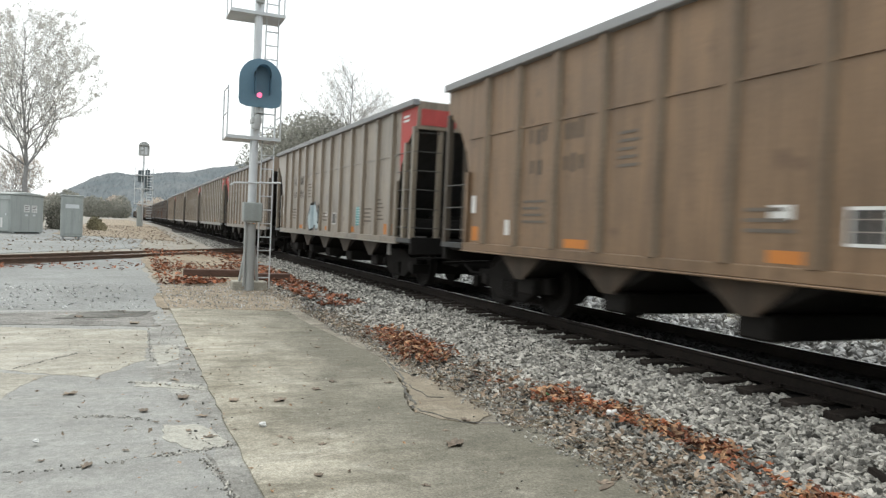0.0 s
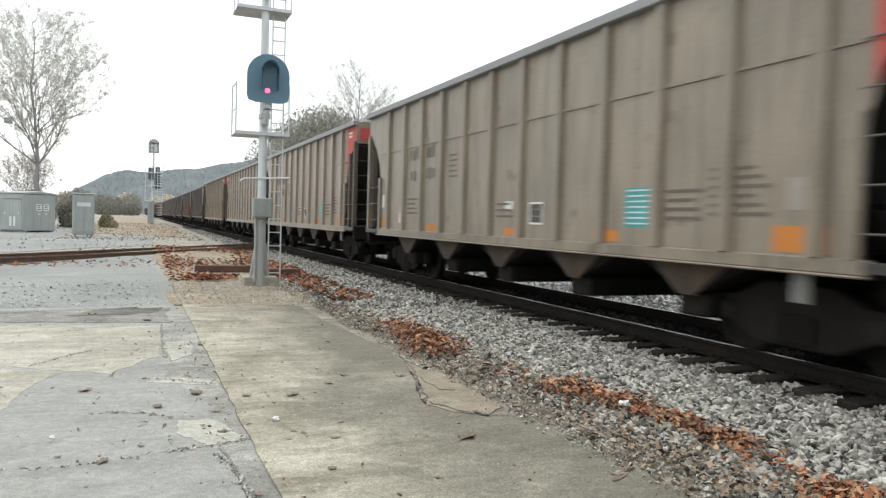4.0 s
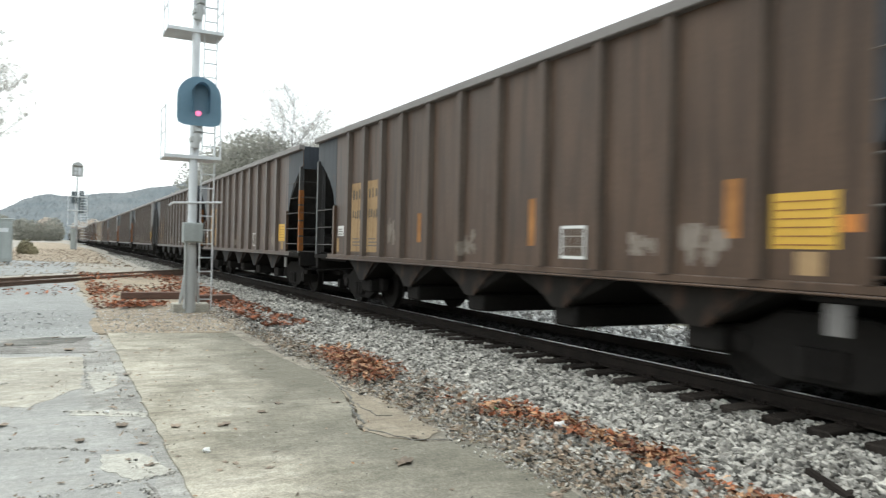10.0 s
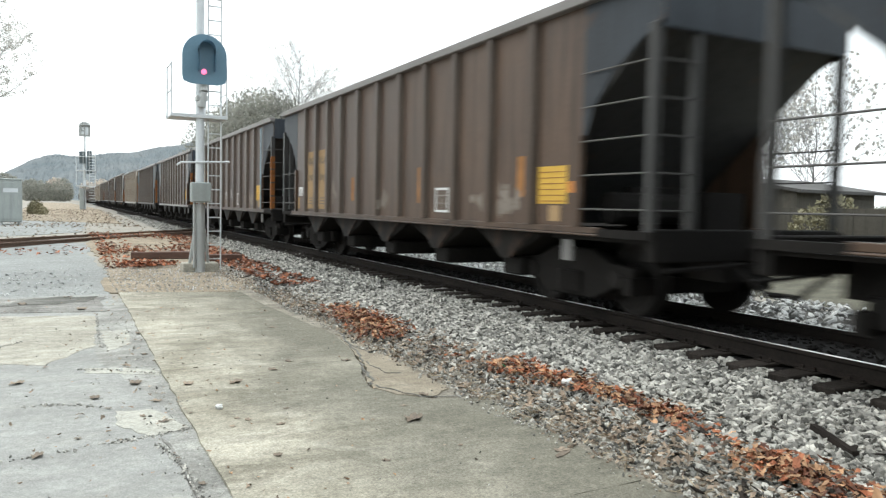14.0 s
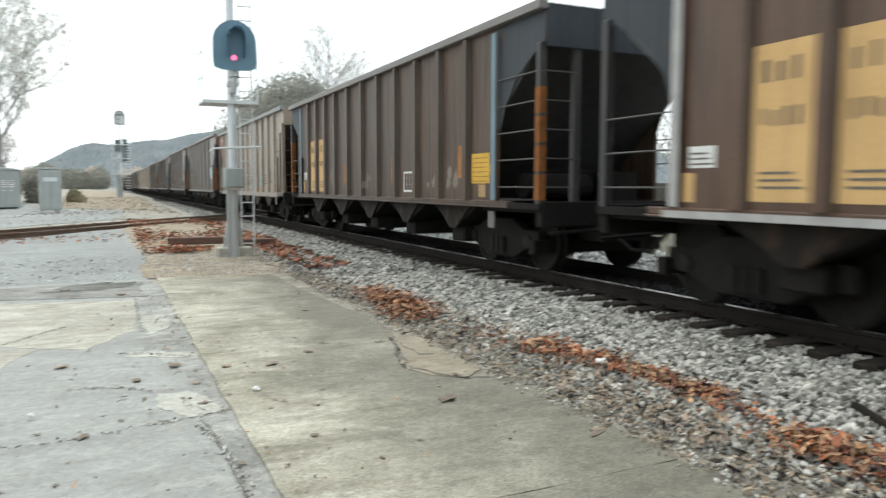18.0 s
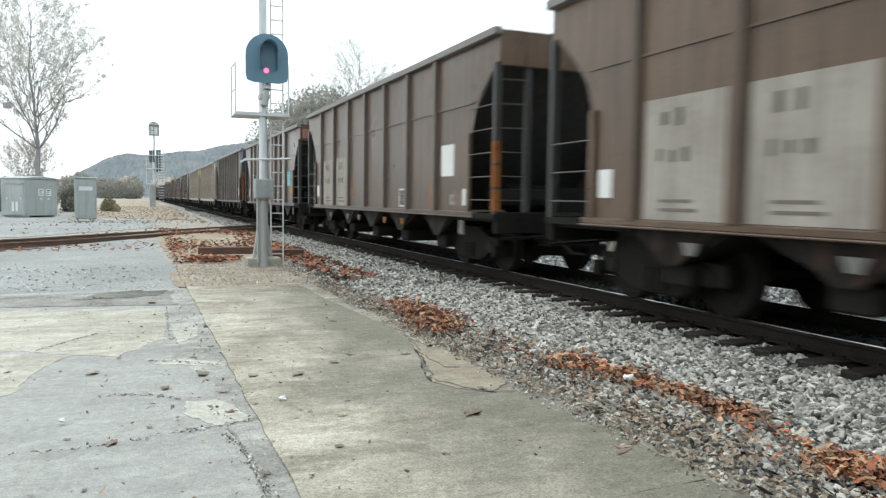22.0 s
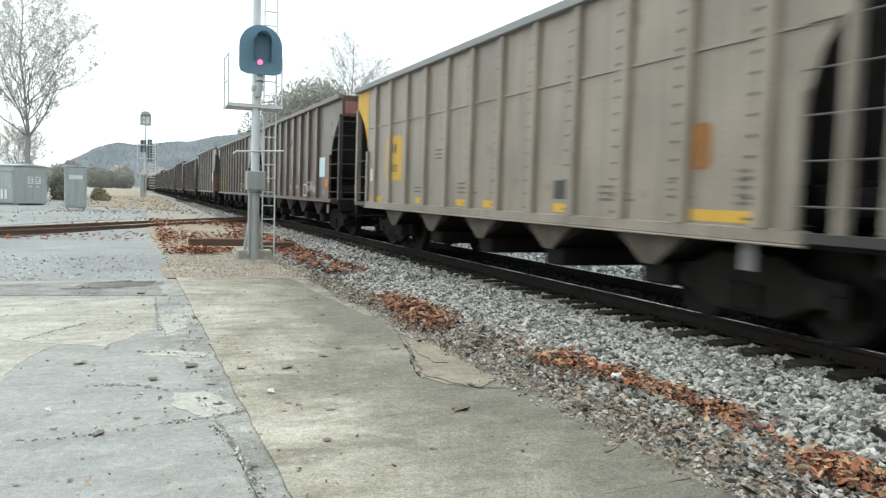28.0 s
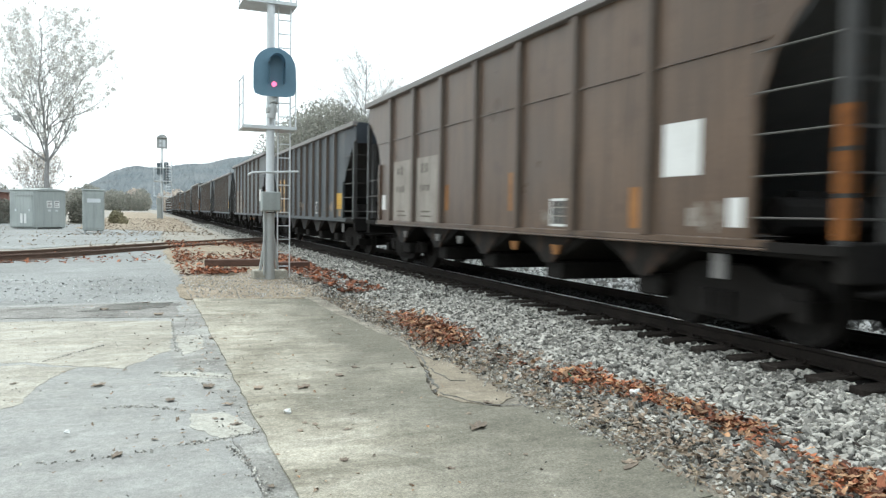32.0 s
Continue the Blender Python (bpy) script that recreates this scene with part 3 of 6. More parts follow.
    sheet("tar_stain", [(-0.9, 11.9), (0.0, 11.95), (0.4, 12.35), (0.38, 12.7), (-0.15, 12.8), (-0.6, 12.5)], -0.002, TAR, "dark tarry stain in the broken asphalt", "stain", 0.06, 0.12, 0.01)


# ---- railway ----
TRACK_X, RAIL_TOP, GAUGE = 7.022, 0.23, 1.505


def rail_outline(x, top):
    half = [(0.0365, 0.0), (0.0365, -0.035), (0.011, -0.048), (0.009, -0.135), (0.07, -0.155), (0.07, -0.168)]
    return [(x + a, top + b) for a, b in half] + [(x - a, top + b) for a, b in half[::-1]]


def railway():
    profile = [(2.75, -0.09), (2.95, -0.02), (3.6, -0.015), (4.8, 0.0), (5.45, -0.005), (8.6, -0.005), (9.6, -0.01), (11.5, -0.06), (12.0, -0.2)]

    def bed(bm):
        ys = [-60, -20] + [y * 0.5 for y in range(-12, 121)] + [70, 90, 140, 250, 500]
        rows = []
        for y in ys:
            rows.append([bm.verts.new((x + (noise.noise((0, y * 0.7, x)) * 0.16 if 0 < i < 3 else 0), y,
                                       z + (0.022 * noise.noise((x * 3, y * 3, 0)) if i else 0))) for i, (x, z) in enumerate(profile)])
        for a, b in zip(rows, rows[1:]):
            for i in range(len(profile) - 1):
                bm.faces.new((a[i], a[i + 1], b[i + 1], b[i]))
    solid("ballast_bed", bed, BED, "grey crushed-stone ballast bed of the main line", "ballast", kind="structure")
    solid("oily_ballast", lambda bm: [box(bm, 5.9, 6.34, -60, 400, -0.03, 0.022), box(bm, 6.34, 7.7, -60, 400, -0.03, 0.082), box(bm, 7.7, 8.15, -60, 400, -0.03, 0.022)], OILYSHADE, "oily ballast between the rails, darkened for the train's shade", "ballast", kind="structure")
    track = thing("railway_track", "main line track with worn rails on creosoted ties", "railway track", kind="structure")
    for side in (-1, 1):
        x = TRACK_X + side * GAUGE / 2
        rail = part("rail", lambda bm: prism(bm, rail_outline(x, RAIL_TOP), -60, 420, "y"), RAIL, track, "rust-brown steel rail, darkened for the train's shade")
        part("rail_head", lambda bm: prism(bm, [(x - 0.02, RAIL_TOP - 0.004), (x - 0.016, RAIL_TOP + 0.003), (x + 0.016, RAIL_TOP + 0.003), (x + 0.02, RAIL_TOP - 0.004)], -60, 420, "y"), RAILHEAD, rail, "polished running surface")
    rnd = random.Random(3)

    def tie(bm):
        box(bm, -1.295, 1.295, -0.115, 0.115, -0.14, 0.0)

    def plate(bm):
        for side in (-1, 1):
            box(bm, side * 0.7525 - 0.18, side * 0.7525 + 0.18, -0.09, 0.09, 0.0, 0.012)
            for a in (-0.11, 0.11):
                for b in (-0.06, 0.06):
                    box(bm, side * 0.7525 + a - 0.012, side * 0.7525 + a + 0.012, b - 0.012, b + 0.012, 0.01, 0.035)
    for i in range(-8, 100):
        y = i * 0.5
        t = part("tie", tie, TIMBER, track, at=(TRACK_X + rnd.uniform(-0.05, 0.05), y + rnd.uniform(-0.03, 0.03), 0.064), key="tie", bevel=0.012, turn=(0, 0, rnd.uniform(-1, 1)))
        if -4 < i < 50:
            part("tie_plate", plate, RAIL, t, "rusty tie plates with spikes", key="tie_plate")

    def far_ties(bm):
        for i in range(100, 340):
            box(bm, TRACK_X - 1.295, TRACK_X + 1.295, i * 0.5 - 0.115, i * 0.5 + 0.115, -0.05, 0.06)
    part("tie_row", far_ties, TIMBER, track, "row of distant creosoted ties")["kind"] = "stuff"


def spur():
    track = thing("spur_track", "rusty spur track curving into the main line", "railway track", kind="structure")
    centre = [(-30, -2.0), (-22, 5.4), (-14, 13.3), (-8.5, 18.6), (-3.2, 23.5), (-1.2, 26.0), (0.9, 28.8), (3.0, 31.6), (5.0, 34.2), (7.0, 36.8)]
    fine = []
    for i in range(len(centre) - 1):
        p = [Vector(centre[max(0, min(len(centre) - 1, i + j))]) for j in (-1, 0, 1, 2)]
        for s in range(6):
            t = s / 6
            fine.append(0.5 * (2 * p[1] + (p[2] - p[0]) * t + (2 * p[0] - 5 * p[1] + 4 * p[2] - p[3]) * t * t + (3 * p[1] - p[0] - 3 * p[2] + p[3]) * t ** 3))
    for side in (-1, 1):
        def rail(bm):
            rings = []
            for a, b in zip(fine, fine[1:]):
                d = (b - a).normalized()
                across = Vector((d.y, -d.x))
                top = RAIL_TOP
                rings.append([bm.verts.new((*(a + across * (side * GAUGE / 2 + u)), w)) for u, w in rail_outline(0, top)])
            for a, b in zip(rings, rings[1:]):
                for i in range(len(a)):
                    bm.faces.new((a[i], a[(i + 1) % len(a)], b[(i + 1) % len(a)], b[i]))
        part("rail", rail, RUSTRAIL, track, "rust-brown rail")
    along = 0.0
    for a, b in zip(fine, fine[1:]):
        d = b - a
        while along < d.length:
            p = a + d.normalized() * along
            if p.x < 4.4 and p.y > 14:
                part("tie", lambda bm: box(bm, -1.25, 1.25, -0.11, 0.11, -0.12, 0.0), OLDWOOD, track, at=(p.x, p.y, 0.075), key="spur_tie",
                     turn=(0, 0, math.degrees(math.atan2(d.y, d.x)) - 90))
            along += 0.55
        along -= d.length


def stones():
    rnd = np.random.default_rng(5)
    t = (1 + 5 ** 0.5) / 2
    ico = np.array([(-1, t, 0), (1, t, 0), (-1, -t, 0), (1, -t, 0), (0, -1, t), (0, 1, t), (0, -1, -t), (0, 1, -t), (t, 0, -1), (t, 0, 1), (-t, 0, -1), (-t, 0, 1)]) / 1.9
    tri = np.array([(0, 11, 5), (0, 5, 1), (0, 1, 7), (0, 7, 10), (0, 10, 11), (1, 5, 9), (5, 11, 4), (11, 10, 2), (10, 7, 6), (7, 1, 8),
                    (3, 9, 4), (3, 4, 2), (3, 2, 6), (3, 6, 8), (3, 8, 9), (4, 9, 5), (2, 4, 11), (6, 2, 10), (8, 6, 7), (9, 8, 1)])

    def scatter(name, count, place, size, mat, label, shape=(1.15, 0.9, 0.7), graded=False):
        p = place(count)
        n = len(p)
        r = size[0] + (size[1] - size[0]) * rnd.random((n, 1, 1)) ** 1.6
        if graded:
            r = r * np.interp(p[:, 0] + 0.12 * rnd.normal(size=n), [2.95, 3.3, 3.7], [0.4, 0.62, 1.0])[:, None, None]
        v = ico[None] * (0.62 + 0.7 * rnd.random((n, 12, 1))) * (0.62 + 0.75 * rnd.random((n, 1, 3))) * np.array(shape) * r
        v[..., 2] += v[..., 0] * rnd.normal(size=(n, 1)) * 0.35 + v[..., 1] * rnd.normal(size=(n, 1)) * 0.35
        a = rnd.random(n) * 6.283
        c, s = np.cos(a)[:, None], np.sin(a)[:, None]
        v = np.stack([v[..., 0] * c - v[..., 1] * s, v[..., 0] * s + v[..., 1] * c, v[..., 2]], -1) + p[:, None]
        f = tri[None] + (np.arange(n) * 12)[:, None, None]
        stuff(name, v.reshape(-1, 3), f.reshape(-1, 3), mat, label, "ballast")

    def shoulder(y0, y1):
        def place(n):
            y = y0 + (y1 - y0) * rnd.random(n)
            x = 2.86 + 3.25 * rnd.random(n) ** 0.9 + 0.1 * np.sin(y * 2.3)
            hole = (x < 3.9 + 0.15 * np.sin(y * 1.7)) & (rnd.random(n) < 0.12)
            p = np.stack([x, y, np.interp(x, [2.8, 3.6, 4.8, 5.45, 6], [-0.004, 0.003, 0.012, 0.014, 0.012]) + 0.012 * rnd.random(n)], -1)
            return p[~hole & ~((x > 5.62) & (np.abs((y + 0.25) % 0.5 - 0.25) < 0.14))]
        return place
    scatter("ballast_stones", 40000, shoulder(1.2, 12), (0.016, 0.04), STONE, "loose angular grey ballast stones", graded=True)
    scatter("ballast_stones", 14000, shoulder(12, 30), (0.022, 0.045), STONE, "loose angular grey ballast stones", graded=True)
    scatter("ballast_stones", 9000, shoulder(-9, 1.2), (0.03, 0.05), STONE, "loose angular grey ballast stones", graded=True)
    scatter("ballast_stones", 5000, shoulder(30, 75), (0.035, 0.065), STONE, "loose angular grey ballast stones")
    scatter("ballast_stones", 5000, lambda n: np.stack([8.35 + 3.2 * rnd.random(n), -1 + 36 * rnd.random(n), 0.02 * rnd.random(n) + 0.01], -1), (0.03, 0.065), PALESTONE,
            "loose pale ballast stones across the track")
    scatter("ballast_stones", 3500, lambda n: np.stack([6.36 + 1.32 * rnd.random(n), 0 + 30 * rnd.random(n), 0.082 + 0.01 * rnd.random(n)], -1), (0.02, 0.04), OILYSHADE,
            "oily ballast stones between the ties, darkened for the train's shade")
    scatter("pavement_grit", 1000, lambda n: np.stack([-3.5 + 6.2 * rnd.random(n), 3 + 10 * rnd.random(n) ** 0.8, np.where(np.zeros(n) > 1, 0, 0.006) + np.zeros(n)], -1), (0.003, 0.008), STONE,
            "fine grit strewn over the paving")
    scatter("loose_gravel", 3800, lambda n: np.stack([0.7 + 3.3 * rnd.random(n), 13 + 9 * rnd.random(n), np.zeros(n)], -1), (0.006, 0.018), PALESTONE, "loose pale gravel in the dirt")
    scatter("loose_gravel", 2600, lambda n: np.stack([-9 + 9.4 * rnd.random(n), 13.2 + 9.5 * rnd.random(n), np.full(n, -0.012)], -1), (0.008, 0.026), PALESTONE, "loose pale stones on the gravel lot")
    scatter("loose_gravel", 160, lambda n: np.stack([0.45 + 0.3 * rnd.random(n), 3 + 8 * rnd.random(n), np.zeros(n)], -1), (0.004, 0.011), STONE, "loose grit in the joint")
    def along(line, wide):
        pts = np.array(line)
        far = np.append(0, np.cumsum(np.hypot(*np.diff(pts, axis=0).T)))
        return lambda n: (lambda t: np.stack([np.interp(t, far, pts[:, 0]) + wide * rnd.normal(size=n), np.interp(t, far, pts[:, 1]) + wide * 1.5 * rnd.normal(size=n), np.full(n, -0.008)], -1))(far[-1] * rnd.random(n))
    for line, count in (([(-0.95, 8.17), (-0.7, 8.55), (-0.4, 8.98)], 120), ([(-0.31, 6.15), (-0.03, 6.09), (0.24, 5.89)], 90), ([(-0.78, 4.93), (-0.43, 4.88), (-0.13, 4.91), (0.23, 5.01)], 60),
                        ([(0.23, 5.01), (0.49, 5.05), (0.74, 5.13)], 130), ([(0.07, 7.32), (0.32, 7.2), (0.86, 6.74)], 170), ([(0.5, 4.86), (0.57, 4.56), (0.6, 4.2), (0.61, 3.4)], 220), ([(0.33, 10.5), (0.31, 8.5), (0.36, 8.0)], 120)):
        scatter("crack_grit", count, along(line, 0.014), (0.003, 0.011), STONE, "crumbled grit along a crack in the paving")
    scatter("loose_debris", 3200, lambda n: np.stack([2.85 + 1.0 * rnd.random(n) ** 1.3, 1.5 + 18 * rnd.random(n), 0.0 + 0.012 * rnd.random(n)], -1), (0.005, 0.016), LITTER, "brown crumbled leaf and dirt")
    scatter("twig_litter", 1500, lambda n: np.stack([2.9 + 0.95 * rnd.random(n) ** 1.2, 1.5 + 11 * rnd.random(n), 0.012 + 0.015 * rnd.random(n)], -1), (0.012, 0.03), STRAW, "dry straw and twig fragments",
            (2.2, 0.16, 0.14))
    scatter("bark_scraps", 150, lambda n: np.stack([3.0 + 1.6 * rnd.random(n) ** 1.3, 1.5 + 16 * rnd.random(n), 0.03 + 0.012 * rnd.random(n)], -1), (0.025, 0.05), TIMBER, "dark scraps of bark and timber",
            (1.5, 0.5, 0.25))
    scatter("loose_gravel", 700, lambda n: np.stack([2.75 + 0.35 * rnd.random(n) ** 0.7, 1.5 + 11 * rnd.random(n), 0.008 + np.zeros(n)], -1), (0.005, 0.014), STONE,
            "small stones strewn on the slab's edge")


def leaves():
    rnd = np.random.default_rng(8)

    def scatter(name, p, size, mat, label, lift=0.03):
        n = len(p)
        length = size[0] + (size[1] - size[0]) * rnd.random(n)
        ring = np.arange(9) * 2 * math.pi / 9
        reach = np.where(np.arange(9) % 2, 0.27, 0.5)
        shape = np.concatenate([[(0, 0, 0)], np.stack([np.cos(ring) * reach * 1.15, np.sin(ring) * reach * 0.85, 0.1 + 0 * ring], -1)])
        v = shape[None] * length[:, None, None] * (0.7 + 0.6 * rnd.random((n, 10, 1)))
        v[..., 2] += (rnd.random((n, 10)) - 0.3) * 0.3 * length[:, None]
        tilt = rnd.normal(size=(n, 1)) * 0.35
        v[..., 2] += v[..., 0] * tilt
        a = rnd.random(n) * 6.283
        c, s = np.cos(a)[:, None], np.sin(a)[:, None]
        v = np.stack([v[..., 0] * c - v[..., 1] * s, v[..., 0] * s + v[..., 1] * c, v[..., 2]], -1) + p[:, None]
        v[..., 2] += lift * rnd.random(n)[:, None] + 0.008
        fan = np.array([(0, i + 1, (i + 1) % 9 + 1) for i in range(9)])
        tri = (fan[None] + (np.arange(n) * 10)[:, None, None]).reshape(-1, 3)
        stuff(name, v.reshape(-1, 3), tri, mat, label, "leaves")

    def blob(n, x, y, sx, sy, slope=0.0, z=0.03):
        q = rnd.normal(size=(n, 2)).clip(-2, 2)
        px, py = x + q[:, 0] * sx + slope * q[:, 1] * sy, y + q[:, 1] * sy
        return np.stack([px, py, np.full(n, z)], -1)
    near = [blob(1000, 3.42, 8.9, 0.17, 0.6, 0.05), blob(200, 3.2, 7.9, 0.16, 0.25), blob(270, 3.69, 5.6, 0.13, 0.2, 0.2), blob(220, 3.82, 5.0, 0.11, 0.15, 0.1),
            blob(110, 3.89, 4.5, 0.08, 0.12), blob(190, 3.88, 4.0, 0.09, 0.13), blob(30, 3.8, 3.55, 0.12, 0.12), blob(280, 3.72, 2.85, 0.12, 0.17), blob(200, 3.7, 2.3, 0.13, 0.25), blob(160, 3.7, 0, 0.15, 1.2), blob(40, 3.5, 6.4, 0.2, 0.4)]
    dull = np.concatenate([blob(330, 3.4, 6.6, 0.28, 0.8), blob(420, 3.3, 3.8, 0.22, 1.0), blob(200, 3.1, 10.5, 0.15, 1.2)])
    scatter("leaf_litter", dull, (0.025, 0.07), LITTER, "crumbled dull brown leaf litter", 0.03)
    near = np.concatenate(near)
    near[:, :2] += rnd.normal(size=(len(near), 2)) * (0.04, 0.08)
    pale = rnd.random(len(near)) < 0.3
    scatter("leaf_drift", near[~pale], (0.03, 0.078), LEAF, "drift of dry orange-brown leaves on the ballast", 0.05)
    scatter("leaf_drift", near[pale], (0.035, 0.085), TANLEAF, "pale tan leaves among the drift", 0.055)
    far = np.stack([0.75 + 3.6 * rnd.random(2600), 17.6 + 15 * rnd.random(2600) ** 1.2, np.zeros(2600)], -1)
    far = far[np.sin(far[:, 0] * 2.1) + np.sin(far[:, 1] * 0.9) + rnd.normal(size=len(far)) * 0.6 > -0.2]
    far[:, 2] = ground_height(far[:, 0], far[:, 1]) - 0.01
    more = blob(260, 1.7, 18.2, 0.35, 0.35)
    side = np.stack([3.3 + 0.9 * rnd.random(420), 13 + 8 * rnd.random(420), np.full(420, 0.03)], -1)
    lot = np.stack([-6 + 6.5 * rnd.random(220), 21 + 4.5 * rnd.random(220), np.full(220, 0.06)], -1)
    scatter("leaf_drift", np.concatenate([far, more, side, lot]), (0.07, 0.15), LEAF, "dry orange leaves strewn round the signal base", 0.04)
    verge_leaves = np.stack([-3.5 + 7 * rnd.random(1500), 38 + 50 * rnd.random(1500), np.zeros(1500)], -1)
    verge_leaves[:, 2] = ground_height(verge_leaves[:, 0], verge_leaves[:, 1]) - 0.012
    scatter("leaf_litter", verge_leaves, (0.06, 0.15), LITTER, "tan leaves strewn along the gravel track", 0.02)
    yard_leaves = np.stack([-9 + 12.5 * rnd.random(700), 28 + 34 * rnd.random(700) ** 1.3, np.zeros(700)], -1)
    yard_leaves[:, 2] = ground_height(yard_leaves[:, 0], yard_leaves[:, 1]) - 0.015
    scatter("leaf_litter", yard_leaves, (0.06, 0.13), LITTER, "dull brown leaves strewn over the yard", 0.02)
    lone = random.Random(4)
    spots = [(-1.06, 7.20, 0.07), (-0.38, 6.92, 0.13), (0.18, 6.19, 0.11), (0.26, 5.84, 0.05), (0.60, 5.93, 0.09), (0.47, 5.54, 0.06), (0.59, 5.35, 0.09), (0.50, 6.57, 0.15), (0.48, 7.32, 0.09), (0.89, 6.34, 0.13),
             (1.26, 6.26, 0.15), (1.66, 6.61, 0.11), (1.06, 5.19, 0.06), (1.12, 5.13, 0.07), (0.99, 5.01, 0.06), (-0.43, 5.08, 0.05), (0.05, 5.17, 0.05), (-0.19, 7.49, 0.06), (0.97, 10.70, 0.09), (0.17, 11.27, 0.20), (-0.58, 12.03, 0.20), (-0.00, 12.73, 0.14), (0.73, 9.03, 0.14), (0.68, 7.79, 0.07), (1.13, 4.33, 0.07), (2.23, 8.86, 0.10), (0.78, 5.45, 0.05), (-0.17, 4.91, 0.10), (1.66, 6.60, 0.09), (2.41, 6.74, 0.10), (1.89, 6.91, 0.10), (1.44, 5.31, 0.05), (1.30, 4.94, 0.07), (1.12, 4.33, 0.07), (2.27, 5.04, 0.06), (2.56, 5.28, 0.11), (1.69, 3.98, 0.06), (2.77, 3.71, 0.11), (2.20, 4.70, 0.19), (3.02, 5.49, 0.14), (3.03, 5.22, 0.12)]
    spots += [(lone.uniform(-1.2, 2.7), 3.6 + 8.5 * lone.random() ** 1.2, lone.uniform(0.03, 0.06)) for _ in range(16)]

    def leaf(bm):
        pts = []
        for i in range(22):
            a = 2 * math.pi * i / 22
            r = 0.3 + 0.2 * abs(math.cos(2.5 * a)) + (0.12 if i % 22 == 0 else 0)
            pts.append(bm.verts.new((r * math.cos(a) * 1.25, r * math.sin(a), 0.14 * abs(math.sin(a * 1.5)) + 0.1 * (r > 0.4))))
        mid = bm.verts.new((0, 0, 0.02))
        for i in range(22):
            bm.faces.new((mid, pts[i], pts[(i + 1) % 22]))
        made = bmesh.ops.extrude_face_region(bm, geom=bm.faces[:])["geom"]
        for v in made:
            if isinstance(v, bmesh.types.BMVert):
                v.co.z += 0.02
    for x, y, size in spots:
        ob = solid("fallen_leaf", leaf, DULLLEAF, "curled dry brown leaf lying on the pavement", "leaf", (x, y, 0.004 if x > 0.74 else -0.006), "fallen leaves", key="fallen_leaf", turn=(0, 0, lone.uniform(0, 360)))
        ob.scale = (size * 0.85, size * 0.7, size * 0.5)
    crumbs = np.stack([-2.5 + 5.2 * rnd.random(420), 3.4 + 9.2 * rnd.random(420) ** 1.1, np.full(420, -0.004)], -1)
    crumbs[:, 0] = np.where(rnd.random(420) < 0.55, 0.45 + 1.0 * rnd.normal(size=420) * 0.4 + 0.2, crumbs[:, 0])
    scatter("leaf_crumbs", crumbs[:280], (0.012, 0.04), LITTER, "crumbled dark leaf bits on the paving", 0.006)
    scatter("leaf_crumbs", crumbs[280:], (0.012, 0.035), TANLEAF, "pale leaf bits on the paving", 0.006)
    for x, y, size in ((3.74, 4.94, 0.1), (0.99, 5.49, 0.055), (-0.49, 5.44, 0.04), (0.42, 7.05, 0.035)):
        def chunk(bm):
            bmesh.ops.create_icosphere(bm, subdivisions=2, radius=0.5)
            for v in bm.verts:
                v.co *= 0.75 + 0.5 * noise.noise(v.co * 3)
                v.co.z *= 0.6
        ob = solid("white_stone", chunk, WHITE, "pale white stone lying loose", "stone", (x, y, 0.075 if x > 3 else 0.02), key="white_stone")
        ob.scale = (size * 1.4, size * 1.4, size * 1.4)
    def chip(bm):
        prism(bm, [(-0.5, -0.1), (-0.2, -0.17), (0.3, -0.13), (0.5, 0.02), (0.25, 0.16), (-0.3, 0.12)], 0.0, 0.1, "z")
        for v in bm.verts:
            v.co.z += 0.12 * v.co.x * v.co.x
    for i, (x, y) in enumerate([(4.38, 8.04), (4.44, 9.0), (3.69, 6.9), (2.98, 5.4), (2.97, 5.1), (4.58, 6.15), (4.61, 5.28), (2.74, 3.65), (3.03, 6.39)]):
        ob = solid("bark_chip", chip, TIMBER if x > 3.2 else DULLLEAF, "dark flake of bark lying on the ground", "bark", (x, y, 0.02 if x > 3 else 0.004), "bark chips", key="bark_chip", turn=(0, 0, 35 + 50 * i), bevel=0.02)
        ob.scale = (0.17 + 0.03 * (i % 3), 0.15, 0.07)
    solid("plastic_scrap", lambda bm: prism(bm, [(-0.05, -0.03), (0.03, -0.04), (0.05, 0.02), (-0.02, 0.04)], 0.0, 0.012, "z"), GREENSCRAP, "small scrap of green plastic among leaves", "litter", (3.6, 5.75, 0.06), turn=(25, 20, 40))

